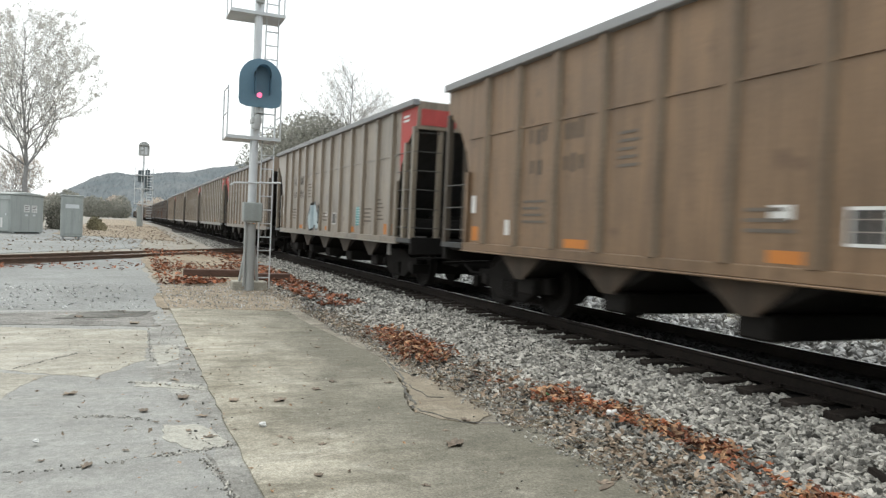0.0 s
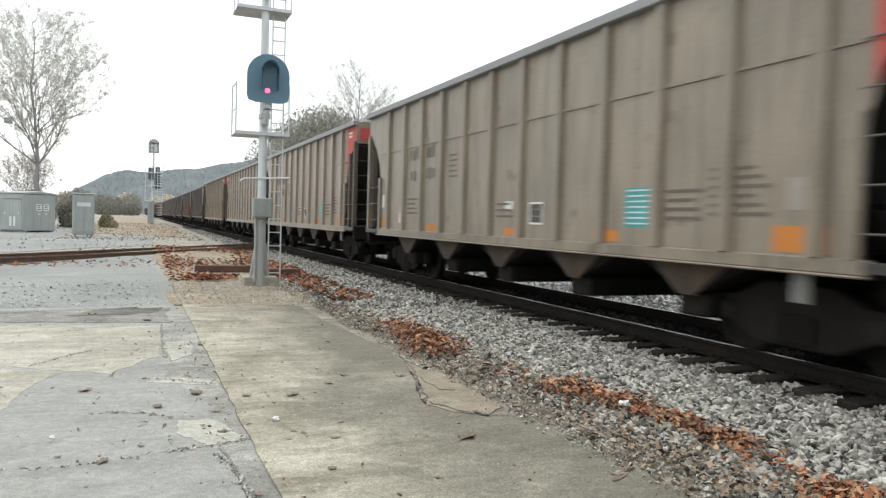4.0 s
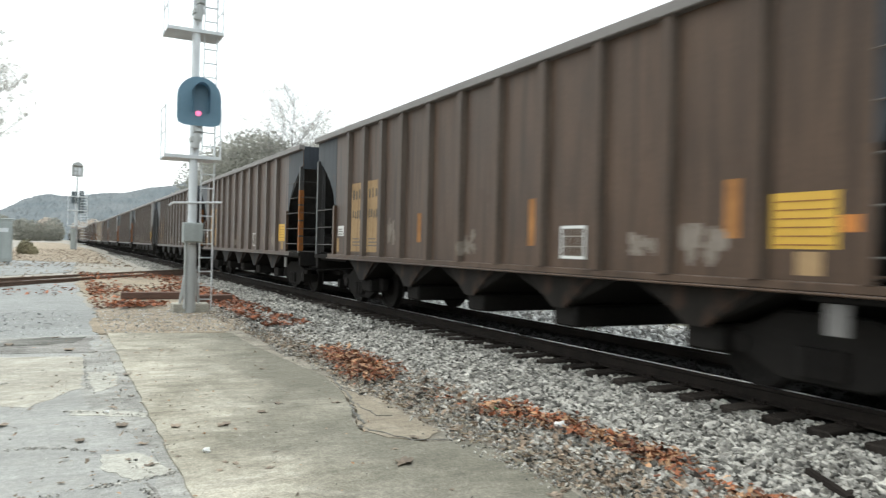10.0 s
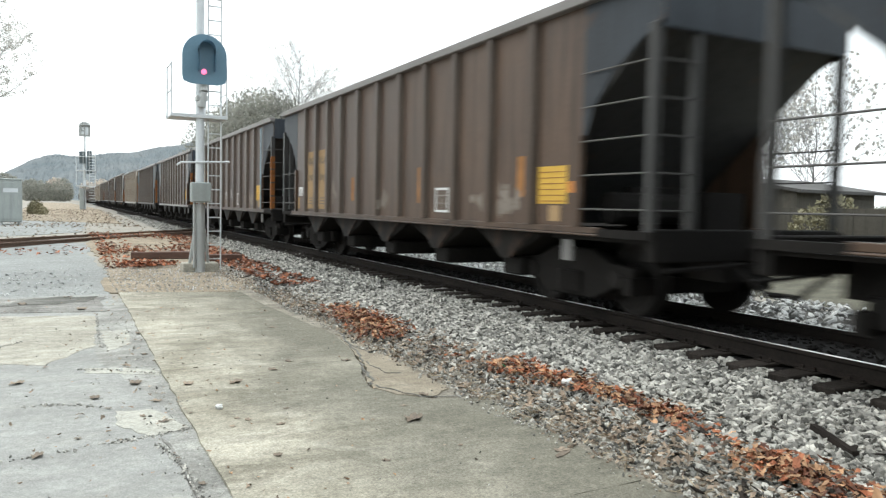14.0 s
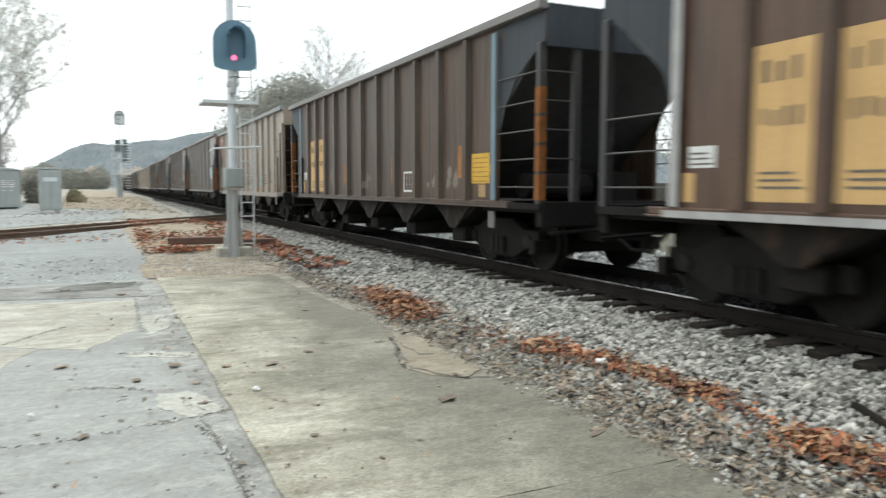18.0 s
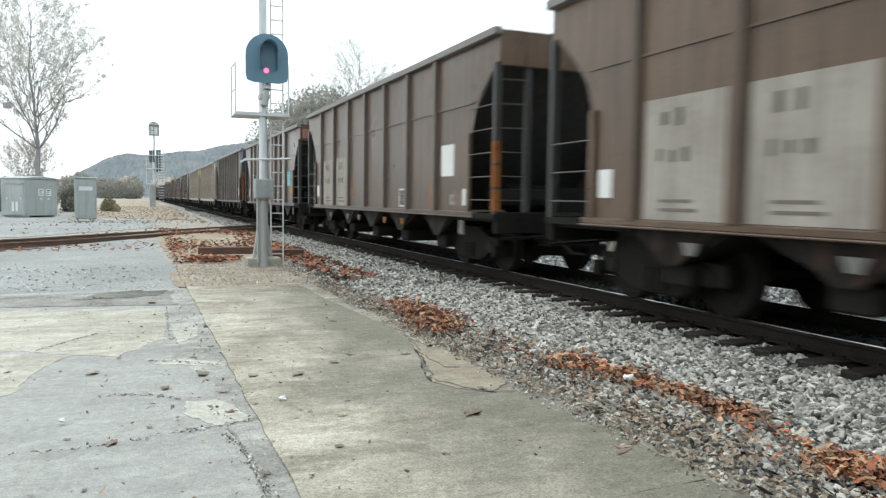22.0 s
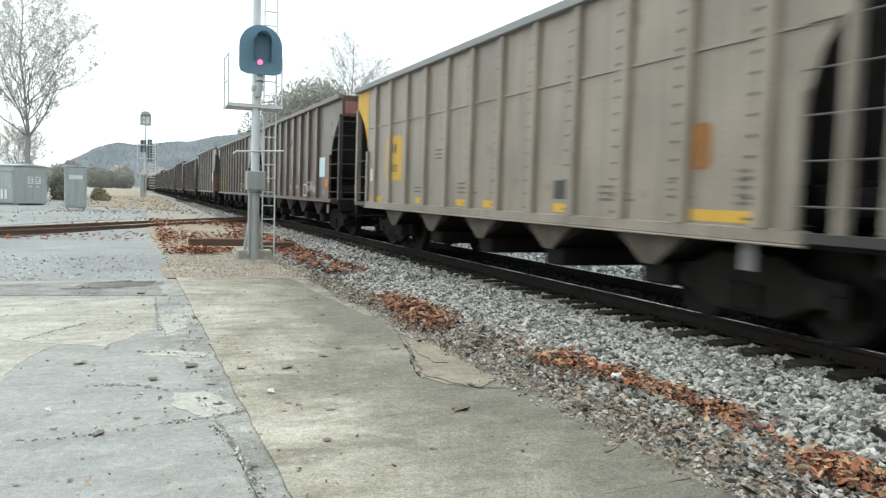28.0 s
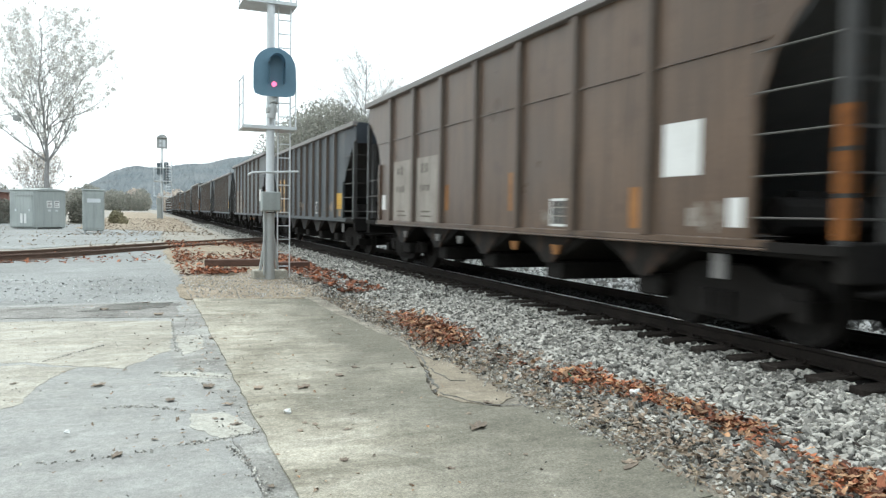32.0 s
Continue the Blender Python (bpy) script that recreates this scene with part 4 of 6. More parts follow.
# ---- signals, cabinets and yard things ----
def signal_mast():
    base = (2.57, 16.75, -0.02)
    t = thing("signal_mast", "galvanised railway signal mast with platforms and a red light", "railway signal", base)
    for dx in (-0.2, 0.24):
        part("foundation", lambda bm: box(bm, -0.16, 0.16, -0.2, 0.2, -0.05, 0.2), PALE_CONCRETE, t, "concrete foundation block", (dx, 0.05, 0), bevel=0.02)
    part("lower_post", lambda bm: tube(bm, (0, -0.12, 0.0), (0, -0.12, 1.48), 0.11, 0.105, 16), GREYPAINT, t, "grey painted lower post", smooth=False)
    for dx in (-0.2, 0.2):
        part("brace", lambda bm: tube(bm, (dx, 0, 0.15), (dx * 0.45, -0.08, 0.95), 0.035, n=6), GREYPAINT, t)
    part("upper_post", lambda bm: tube(bm, (0, -0.12, 1.5), (0, -0.12, 9.2), 0.095, 0.08, 16), GALV, t, "bright galvanised upper post")
    jb = part("junction_box", lambda bm: box(bm, -0.21, 0.2, -0.36, -0.12, 1.52, 1.95), BOXGREY, t, "grey junction box", bevel=0.02)
    part("box_door", lambda bm: box(bm, -0.18, 0.17, -0.375, -0.358, 1.55, 1.92), BOXGREY, jb)
    part("conduit", lambda bm: tube(bm, (-0.13, -0.2, 0.1), (-0.13, -0.2, 1.55), 0.03, n=8), GREYPAINT, t)
    ladder = part("ladder_rail", lambda bm: [box(bm, x - 0.012, x + 0.012, -0.02, 0.03, 0.02, 9.0) for x in (0.19, 0.46)], GALV, t, "galvanised ladder stiles")
    for i in range(26):
        part("rung", lambda bm: box(bm, 0.19, 0.46, -0.012, 0.014, -0.012, 0.012), GALV, ladder, at=(0, 0, 0.28 + 0.305 * i), key="mast_rung")
    part("cross_arm", lambda bm: [tube(bm, (-0.42, -0.3, 2.36), (0.62, -0.12, 2.42), 0.022, n=8), tube(bm, (-0.42, -0.3, 2.36), (-0.5, -0.3, 2.3), 0.022, n=8)], GALV, t)
    for z, top in ((3.33, 4.5), (6.05, 7.3)):
        deck = part("platform", lambda bm: box(bm, -0.62, 0.56, -0.25, 0.55, 0.0, 0.02), GALV, t, "grated service platform", (0, 0, z), key="platform")
        for y in (-0.25, 0.52):
            part("edge_angle", lambda bm: box(bm, -0.62, 0.56, 0, 0.03, 0.02, 0.07), GALV, deck, at=(0, y, 0), key="edge_angle")
        for i in range(14):
            part("grating_bar", lambda bm: box(bm, 0, 0.02, -0.22, 0.52, 0.02, 0.045), GALV, deck, at=(-0.6 + 0.085 * i, 0, 0), key="grating_bar")
        for x, y in ((-0.6, -0.22), (-0.6, 0.5), (0.54, 0.5), (0.54, -0.22), (0.2, 0.5)):
            part("rail_post", lambda bm: tube(bm, (0, 0, 0), (0, 0, 1.1), 0.016, n=6), GALV, deck, at=(x, y, 0.03), key="rail_post")
        for h in (0.55, 1.1):
            for x in (-0.6, 0.54):
                part("guard_rail", lambda bm: tube(bm, (0, -0.22, 0), (0, 0.5, 0), 0.014, n=6), GALV, deck, at=(x, 0, h), key="guard_rail")
    for z in (4.5, 7.25):
        head = part("signal_head", lambda bm: tube(bm, (0.05, -0.3, z - 0.62), (0.05, -0.16, z - 0.25), 0.09, 0.11, 10), GREYPAINT, t, "signal head bracket")
        part("knuckle", lambda bm: [tube(bm, (0.0, -0.26, z - 0.95), (0.05, -0.3, z - 0.62), 0.1, 0.07, 10), box(bm, -0.1, 0.12, -0.34, -0.05, z - 0.82, z - 0.7)], GREYPAINT, head, "cast mounting knuckle", bevel=0.015)
        w, up, down = 0.455, 0.55, 0.5

        def target(bm):
            out = [(w * math.sin(a) * 1.0, up - w + w * math.cos(a)) for a in [radians(d) for d in range(-90, 91, 12)]]
            out += [(w, -down + 0.16), (w * 0.93, -down + 0.05), (w * 0.6, -down), (-w * 0.6, -down), (-w * 0.93, -down + 0.05), (-w, -down + 0.16)]
            prism(bm, [(0.05 + x, z + 0.02 + h) for x, h in out], -0.40, -0.37, "y")
        part("target", target, TARGET, head, "steel-blue target board with a rounded top")

        def hood(bm):
            arc = [(0.17 * math.sin(radians(d)), 0.17 * math.cos(radians(d))) for d in range(-100, 101, 20)]
            arc = [(arc[0][0] * 0.95, -0.42)] + arc + [(arc[-1][0] * 0.95, -0.42)]
            near, far = ([bm.verts.new((0.07 + x, y, z + 0.2 + h * (1.25 if h > 0 else 1))) for x, h in arc] for y in (-0.64, -0.40))
            for i in range(len(arc) - 1):
                bm.faces.new((near[i], near[i + 1], far[i + 1], far[i]))
            bmesh.ops.solidify(bm, geom=bm.faces[:], thickness=0.012)
        part("hood", hood, TARGET, head, "deep steel-blue sun hood")
        if z < 5:
            part("lens", lambda bm: tube(bm, (0.03, -0.43, z - 0.22), (0.03, -0.40, z - 0.22), 0.054, n=20), LENS, head, "glowing red signal lens")
        else:
            part("lens", lambda bm: tube(bm, (0.03, -0.43, z - 0.22), (0.03, -0.40, z - 0.22), 0.085, n=20), TARGET, head, "unlit signal lens")


def far_signal():
    t = thing("signal_mast", "slim distant signal mast seen from behind with caged platforms", "railway signal", (1.77, 90, 0.34))
    part("post", lambda bm: tube(bm, (0, 0, 0), (0, 0, 9.2), 0.12, 0.09, 10), GALV, t)
    part("cabinet", lambda bm: box(bm, -0.55, -0.1, -0.3, 0.3, 0.0, 2.3), BOXGREY, t, "narrow grey equipment case", bevel=0.03)
    for z in (2.5, 4.2, 5.7):
        part("platform", lambda bm: box(bm, -0.9, 1.05, -0.6, 0.6, 0, 0.1), GALV, t, at=(0, 0, z), key="far_platform")
    for x in (-0.88, -0.2, 0.4, 1.0):
        for y in (-0.55, 0.5):
            part("upright", lambda bm: box(bm, 0, 0.05, 0, 0.05, 2.5, 6.6), GALV, t, at=(x, y, 0), key="upright")
    for i in range(20):
        part("rung", lambda bm: box(bm, 0.4, 1.0, -0.58, -0.54, 0, 0.05), GALV, t, at=(0, 0, 0.3 + 0.3 * i), key="far_rung")
    part("lower_head", lambda bm: [box(bm, -0.55, 0.0, -0.4, 0.1, 5.0, 6.3), box(bm, 0.2, 0.7, -0.4, 0.1, 3.9, 6.4)], FARHEAD, t, "dark lower signal heads", bevel=0.03)

    def target(bm):
        out = [(0.58 * math.sin(radians(d)), 0.2 + 0.58 * math.cos(radians(d))) for d in range(-90, 91, 15)] + [(0.56, -0.75), (-0.56, -0.75)]
        prism(bm, [(x, 8.7 + h) for x, h in out], -0.2, -0.15, "y")
    head = part("target", target, GREYPAINT, t, "rounded grey target")
    part("hood", lambda bm: prism(bm, [(0.6 * math.sin(radians(d)), 8.92 + 0.6 * math.cos(radians(d))) for d in range(-70, 71, 20)], -0.5, -0.13, "y"), GREYPAINT, head, "grey top hood")
    part("light_unit", lambda bm: [box(bm, -0.3, -0.06, -0.32, -0.2, z, z + 0.32) for z in (8.15, 8.6)] + [box(bm, 0.05, 0.35, -0.3, -0.2, 8.1, 8.95)], GALV, head, "pale light unit housings")


def cabinets():
    t = thing("relay_house", "silver-grey metal relay house with a door and notices", "signal house", (-5.85, 49, 0.24), turn=(0, 0, 47))
    body = part("body", lambda bm: box(bm, -1.1, 1.1, -0.95, 0.95, 0.05, 2.16), BOXGREY, t, bevel=0.03)
    part("roof", lambda bm: prism(bm, [(-1.16, 2.16), (1.16, 2.16), (1.16, 2.22), (0, 2.34), (-1.16, 2.22)], -1.01, 1.01, "y"), BOXGREY, t, bevel=0.02)
    for x in (-0.95, 0.83):
        part("skid", lambda bm: box(bm, 0, 0.12, -0.95, 0.95, -0.12, 0.06), GREYPAINT, t, at=(x, 0, 0), key="skid")
    door = part("door", lambda bm: box(bm, -1.13, -1.09, -0.86, 0.5, 0.12, 1.86), BOXGREY, t, bevel=0.01)
    part("rain_lip", lambda bm: box(bm, -1.2, -1.09, -0.9, 0.54, 1.88, 1.92), GREYPAINT, t, "narrow drip lip over the door")
    part("vent", lambda bm: [box(bm, -1.145, -1.13, -0.42 + 0.3 * i, -0.26 + 0.3 * i, 0.3, 0.85) for i in range(2)], WHITE, door, "pale louvre vents")
    for y in (-0.72, 0.36):
        part("handle", lambda bm: box(bm, -1.17, -1.13, y, y + 0.08, 0.98, 1.1), GALV, door)
    for x in (-0.22, 0.28):
        n = part("notice", lambda bm: box(bm, x, x + 0.36, -0.962, -0.95, 1.2, 1.6), WHITE, body, "white notice plate")
        for i, z in enumerate((1.28, 1.4, 1.5)):
            part("lettering", lambda bm: box(bm, x + 0.05, x + 0.31 - 0.06 * (i % 2), -0.966, -0.962, z, z + 0.04), INK, n)
        part("label_plate", lambda bm: box(bm, x + 0.08, x + 0.26, -0.96, -0.95, 0.98, 1.08), GALV, body, "small pale label plate")
    t = thing("equipment_case", "tall silver-grey metal equipment case on short feet", "signal case", (-2.47, 41.6, 0.2), turn=(0, 0, 5))
    body = part("body", lambda bm: box(bm, -0.5, 0.5, -0.4, 0.4, 0.12, 2.15), BOXGREY, t, bevel=0.03)
    part("roof", lambda bm: box(bm, -0.54, 0.54, -0.44, 0.44, 2.15, 2.22), BOXGREY, t, bevel=0.02)
    for x in (-0.42, 0.3):
        part("foot", lambda bm: box(bm, 0, 0.1, -0.3, 0.3, -0.06, 0.13), GREYPAINT, t, at=(x, 0, 0), key="case_foot")
    door = part("door", lambda bm: box(bm, -0.44, 0.44, -0.425, -0.395, 0.25, 2.02), BOXGREY, t, bevel=0.01)
    part("notice", lambda bm: box(bm, -0.3, 0.32, -0.43, -0.424, 1.55, 1.75), GALV, door, "pale plate")
    part("handle", lambda bm: box(bm, 0.32, 0.37, -0.46, -0.42, 0.95, 1.2), GREYPAINT, door)
    t = thing("long_shed", "low red-brown clad shed behind the relay house", "shed", (-16, 72, 0.3))
    part("wall", lambda bm: box(bm, -9, 5.6, -3, 3, 0, 2.3), BRICK, t)
    part("roof", lambda bm: prism(bm, [(-3.3, 2.3), (3.3, 2.3), (0, 2.6)], -9.2, 5.8, "x"), ROOF, t)


def timbers():
    def beam(length):
        return lambda bm: box(bm, -length / 2, length / 2, -0.115, 0.115, 0, 0.18)
    solid("old_tie", beam(1.55), OLDWOOD, "weathered red-brown timber tie lying among leaves", "timber", (2.2, 20.0, 0.03), "loose ties", bevel=0.015, turn=(0, 0, -2))
    solid("old_tie", beam(0.9), OLDWOOD, "short weathered timber by the signal base", "timber", (3.5, 19.0, 0.02), "loose ties", bevel=0.015, turn=(0, 0, 4))
    solid("iron_bar", lambda bm: prism(bm, [(-0.028, 0), (0.028, 0), (0.022, 0.035), (-0.022, 0.035)], -0.26, 0.26, "y"), RAIL, "short dark iron bar lying on the ballast", "metal bar", (4.48, 3.05, 0.035), turn=(2, 0, -27))
    p = thing("utility_pole", "tall weathered wooden utility pole", "pole", (-11.2, 68, 0.3))
    part("pole", lambda bm: tube(bm, (0, 0, -0.3), (0, 0, 13), 0.2, 0.14, 10), OLDWOOD, p)
    part("lamp_arm", lambda bm: tube(bm, (0.1, 0, 8.3), (1.5, -0.2, 8.6), 0.04, n=6), GREYPAINT, p)
    part("lamp_head", lambda bm: box(bm, 1.4, 2.0, -0.35, -0.05, 8.0, 8.5), GREYPAINT, p, "grey yard lamp", bevel=0.05)

# ---- trees, hill and distance ----
def tree(name, at, height, spread, seed, bark, leaf_mat, leaf_count, leaf_size, label, trunk=0.2, first=0.25, levels=3, low=0.2):
    rnd = random.Random(seed)
    verts, faces, tips = [], [], []

    def limb(p0, p1, r0, r1, sides):
        d = (p1 - p0).normalized()
        turn = d.to_track_quat("Z", "Y")
        b = len(verts)
        for p, r in ((p0, r0), (p1, r1)):
            for i in range(sides):
                a = 2 * math.pi * i / sides
                verts.append(p + turn @ Vector((r * math.cos(a), r * math.sin(a), 0)))
        for i in range(sides):
            j = (i + 1) % sides
            faces.append((b + i, b + j, b + sides + j, b + sides + i))

    half = spread * height * 0.5

    def inside(p):
        return (p.x * p.x + p.y * p.y) / half ** 2 + ((p.z - 0.56 * height) / (0.45 * height)) ** 2 < 1

    def grow(p, d, length, r, level):
        steps = 4 if level < 2 else 3
        for s in range(steps):
            if s and not inside(p) and p.z > 0.3 * height:
                break
            q = p + d * (length / steps)
            r1 = r * 0.78
            limb(p, q, r, r1, 5 if level < 2 else 3)
            p, r = q, r1
            d = (d + Vector((rnd.uniform(-1, 1), rnd.uniform(-1, 1), rnd.uniform(-0.3, 0.9))) * 0.2).normalized()
            if level < levels - 1:
                for _ in range(rnd.choice((1, 2)) if level else 2):
                    side = Vector((rnd.uniform(-1, 1), rnd.uniform(-1, 1), rnd.uniform(-0.2, 0.8)))
                    grow(p, (d * 0.9 + side * 0.8).normalized(), length * rnd.uniform(0.35, 0.55), max(r * 0.6, 0.006), level + 1)
            if level >= levels - 2:
                tips.append(p.copy())
        tips.append(p.copy())

    p, r, nodes = Vector((0, 0, -0.1)), trunk, 13
    for s in range(nodes):
        q = Vector((p.x + rnd.uniform(-0.01, 0.01) * height, p.y + rnd.uniform(-0.01, 0.01) * height, height * (s + 1) / nodes * 0.97))
        limb(p, q, r, r * 0.82, 8)
        p, r = q, r * 0.82
        f = (s + 1) / nodes
        if f >= first:
            wide = spread * height * 0.5 * math.sqrt(max(0.04, 1 - ((f - 0.45) / 0.68) ** 2))
            for _ in range(4):
                a, lift = rnd.uniform(0, 2 * math.pi), rnd.uniform(0.6, 1.2) * (1.3 - 0.5 * f)
                grow(p, Vector((math.cos(a), math.sin(a), lift)).normalized(), wide * rnd.uniform(0.85, 1.05), r * 0.5, 0)
    top = max(v.z for v in verts)
    k = height / top
    t = thing(name, label, "tree", at)
    ob = new("trunk", from_arrays("trunk", [v * k for v in verts], faces, bark, True))
    ob.parent = t
    tagged(ob, "grey branching trunk and twigs")
    g = np.random.default_rng(seed)
    tip = np.array([v * k for v in tips])
    tip = tip[tip[:, 2] > low * height]
    # an even fill of the crown: first a cell of it, then a twig in that cell
    cell = np.unique((tip / (height * 0.05)).astype(int), axis=0, return_inverse=True)[1].ravel()
    order = np.argsort(cell, kind="stable")
    start = np.searchsorted(cell[order], np.arange(cell.max() + 1))
    size_of = np.diff(np.append(start, len(tip)))
    chosen = g.integers(0, len(start), leaf_count)
    c = tip[order[start[chosen] + (g.random(leaf_count) * size_of[chosen]).astype(int)]] + g.normal(size=(leaf_count, 3)) * max(leaf_size * 1.2, height * 0.007)
    a, b = g.normal(size=(2, leaf_count, 3))
    a /= np.linalg.norm(a, axis=1)[:, None]
    b = np.cross(a, b)
    b /= np.linalg.norm(b, axis=1)[:, None]
    s = leaf_size * (0.5 + g.random((leaf_count, 1)))
    v = np.stack([c - a * s, c + b * s * 0.6 + a * s * 0.1, c + a * s, c - b * s * 0.6], 1)
    f = np.arange(leaf_count * 4).reshape(-1, 4)
    ob = new("crown", from_arrays("crown", v.reshape(-1, 3), f, leaf_mat))
    ob.parent = t
    tagged(ob, "thin crown of small leaves", "", "", "stuff")
    return t


def distance():
    # wooded ridge
    xs, ys = np.linspace(-300, 700, 800), np.linspace(560, 1000, 110)
    gx, gy = np.meshgrid(xs, ys)
    crest = np.interp(xs / 800, [-0.5, -0.16, -0.085, -0.061, -0.037, -0.012, 0.02, 0.064, 0.12, 0.14, 0.3, 0.6, 1.1],
                      [0.002, 0.004, 0.012, 0.030, 0.046, 0.052, 0.0525, 0.059, 0.070, 0.077, 0.085, 0.07, 0.05]) * 800
    rise = np.clip((gy - 560) / 240, 0, 1)
    rise = rise * rise * (3 - 2 * rise)
    gz = crest[None] * rise
    rnd = np.random.default_rng(2)
    gz = gz + (rnd.random(gz.shape) - 0.5) * 2.2 * (rise > 0.01) + 0.9 * np.sin(gx * 0.13 + gy * 0.02) * rise
    n = len(xs)
    i = np.arange(len(ys) - 1)[:, None] * n + np.arange(n - 1)[None]
    faces = np.stack([i, i + 1, i + n + 1, i + n], -1).reshape(-1, 4)
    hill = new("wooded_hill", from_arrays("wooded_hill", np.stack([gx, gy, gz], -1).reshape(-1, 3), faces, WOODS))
    tagged(hill, "long wooded autumn hill, its colours paled and blued for haze", "hill", "", "structure")

    def clumps(name, count, x0, x1, y0, y1, h0, h1, mat, label, seed, m=900, q=0.026):
        g = np.random.default_rng(seed)
        verts, faces = [], []
        for _ in range(count):
            x, y, h = g.uniform(x0, x1), g.uniform(y0, y1), g.uniform(h0, h1)
            u = g.normal(size=(m, 3))
            u /= np.linalg.norm(u, axis=1)[:, None]
            u *= (0.75 + 0.35 * g.random((m, 1)))
            c = u * (h * 0.42, h * 0.42, h * 0.5) + (x, y, h * 0.52)
            a, b = g.normal(size=(2, m, 3)) * h * q
            base = len(verts) * 1
            verts.append(np.stack([c - a, c + b, c + a, c - b], 1).reshape(-1, 3))
        v = np.concatenate(verts)
        stuff(name, v, np.arange(len(v)).reshape(-1, 4), mat, label, "trees")
    clumps("far_wood", 60, -60, 0, 240, 330, 4, 8, GREENLEAF, "distant line of dull green trees, paled for haze", 11)
    clumps("far_wood", 26, -40, 14, 300, 420, 5, 10, RUSTLEAF, "distant rusty autumn trees", 12)
    clumps("hedge", 16, -13, -3.4, 60, 66, 1.3, 2.3, HEDGELEAF, "dark scrubby hedge behind the cabinets", 13)
    clumps("hedge", 7, -4.2, -1.6, 62, 68, 0.7, 1.3, GRASS, "dry low brush at the yard's edge", 14)
    clumps("tree_belt", 34, 17, 34, 66, 100, 8.5, 13.5, GREENLEAF, "belt of grey-green trees beyond the train, paled for haze", 15, 9000, 0.0062)
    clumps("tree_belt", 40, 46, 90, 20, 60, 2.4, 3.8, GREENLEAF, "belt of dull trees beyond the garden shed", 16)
    # unseen belt, added to keep low sky light off the train from behind
    clumps("tree_belt", 30, -45, 45, -34, -18, 9, 15, GREENLEAF, "unseen tree belt added behind the camera to block low sky", 18, 1500, 0.03)
    clumps("scrub", 30, 20, 44, -6, 44, 0.8, 2.2, GRASS, "dry scrub across the track", 17)
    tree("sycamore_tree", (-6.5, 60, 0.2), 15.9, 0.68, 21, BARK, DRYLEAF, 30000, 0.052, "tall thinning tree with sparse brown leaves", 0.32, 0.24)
    tree("young_tree", (-7.6, 63, 0.2), 5.6, 0.9, 22, BARK, RUSTLEAF, 4500, 0.05, "low spreading tree with rusty leaves", 0.12, low=0.4)
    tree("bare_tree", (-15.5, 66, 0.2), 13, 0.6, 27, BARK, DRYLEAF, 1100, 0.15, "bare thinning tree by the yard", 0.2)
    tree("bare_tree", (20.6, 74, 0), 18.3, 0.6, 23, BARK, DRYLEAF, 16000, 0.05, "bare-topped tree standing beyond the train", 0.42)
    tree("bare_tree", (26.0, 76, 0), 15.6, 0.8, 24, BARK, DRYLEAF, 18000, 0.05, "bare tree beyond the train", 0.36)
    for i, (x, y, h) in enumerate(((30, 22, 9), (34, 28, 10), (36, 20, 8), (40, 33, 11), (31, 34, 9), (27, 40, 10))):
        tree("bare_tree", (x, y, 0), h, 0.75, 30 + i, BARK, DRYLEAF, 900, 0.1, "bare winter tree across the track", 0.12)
    s = thing("garden_shed", "olive-grey boarded shed with a dark gabled roof", "shed", (27.5, 22.5, 0))
    part("wall", lambda bm: prism(bm, [(-3.4, 0), (3.4, 0), (3.4, 2.4), (0, 2.9), (-3.4, 2.4)], -2.4, 2.4, "x"), SHEDWALL, s)
    part("roof", lambda bm: prism(bm, [(-3.8, 2.34), (0, 2.91), (3.8, 2.34), (3.8, 2.46), (0, 3.03), (-3.8, 2.46)], -2.7, 2.7, "x"), ROOF, s)
    part("door", lambda bm: box(bm, -2.45, -2.4, -0.9, 0.9, 0, 2.0), ROOF, s, "dark plank door")
    f = thing("board_fence", "low olive-grey board fence beyond the track", "fence", (24.5, 0, 0))
    for i in range(34):
        part("board", lambda bm: box(bm, -0.02, 0.02, -0.62, 0.62, 0.05, 1.75), SHEDWALL, f, at=(0, -12 + i * 1.26, 0), key="fence_board")

# ---- the coal train ----
PITCH, LENGTHS = 16.18, {"A": 14.95, "B": 14.9, "C": 14.55, "D": 14.6, "E": 14.9}
SHIFT = {0: -0.4}
SHEET = -1.50


def travel(t):
    return -13.0919 + t * (10.838262 + t * (-0.0008669 + t * (0.001179221 + -1.747747e-05 * t)))


WHEELSETS, CARS = [], []


NOTCH = {"A": 1.0, "B": 1.28, "C": 1.1, "D": 1.16, "E": 1.28}


def side_outline(h, length, notch):
    """The side sheet, cut away in a curve over each end."""
    corner = [(0.0, h), (0.0, h - 0.42), (-0.28 * notch, h - 0.58), (-0.6 * notch, h - 0.85), (-0.85 * notch, h - 1.2), (-0.98 * notch, h - 1.6), (-notch, 1.08)]
    front = [(-length - y, z) for y, z in corner][::-1]
    return corner + front


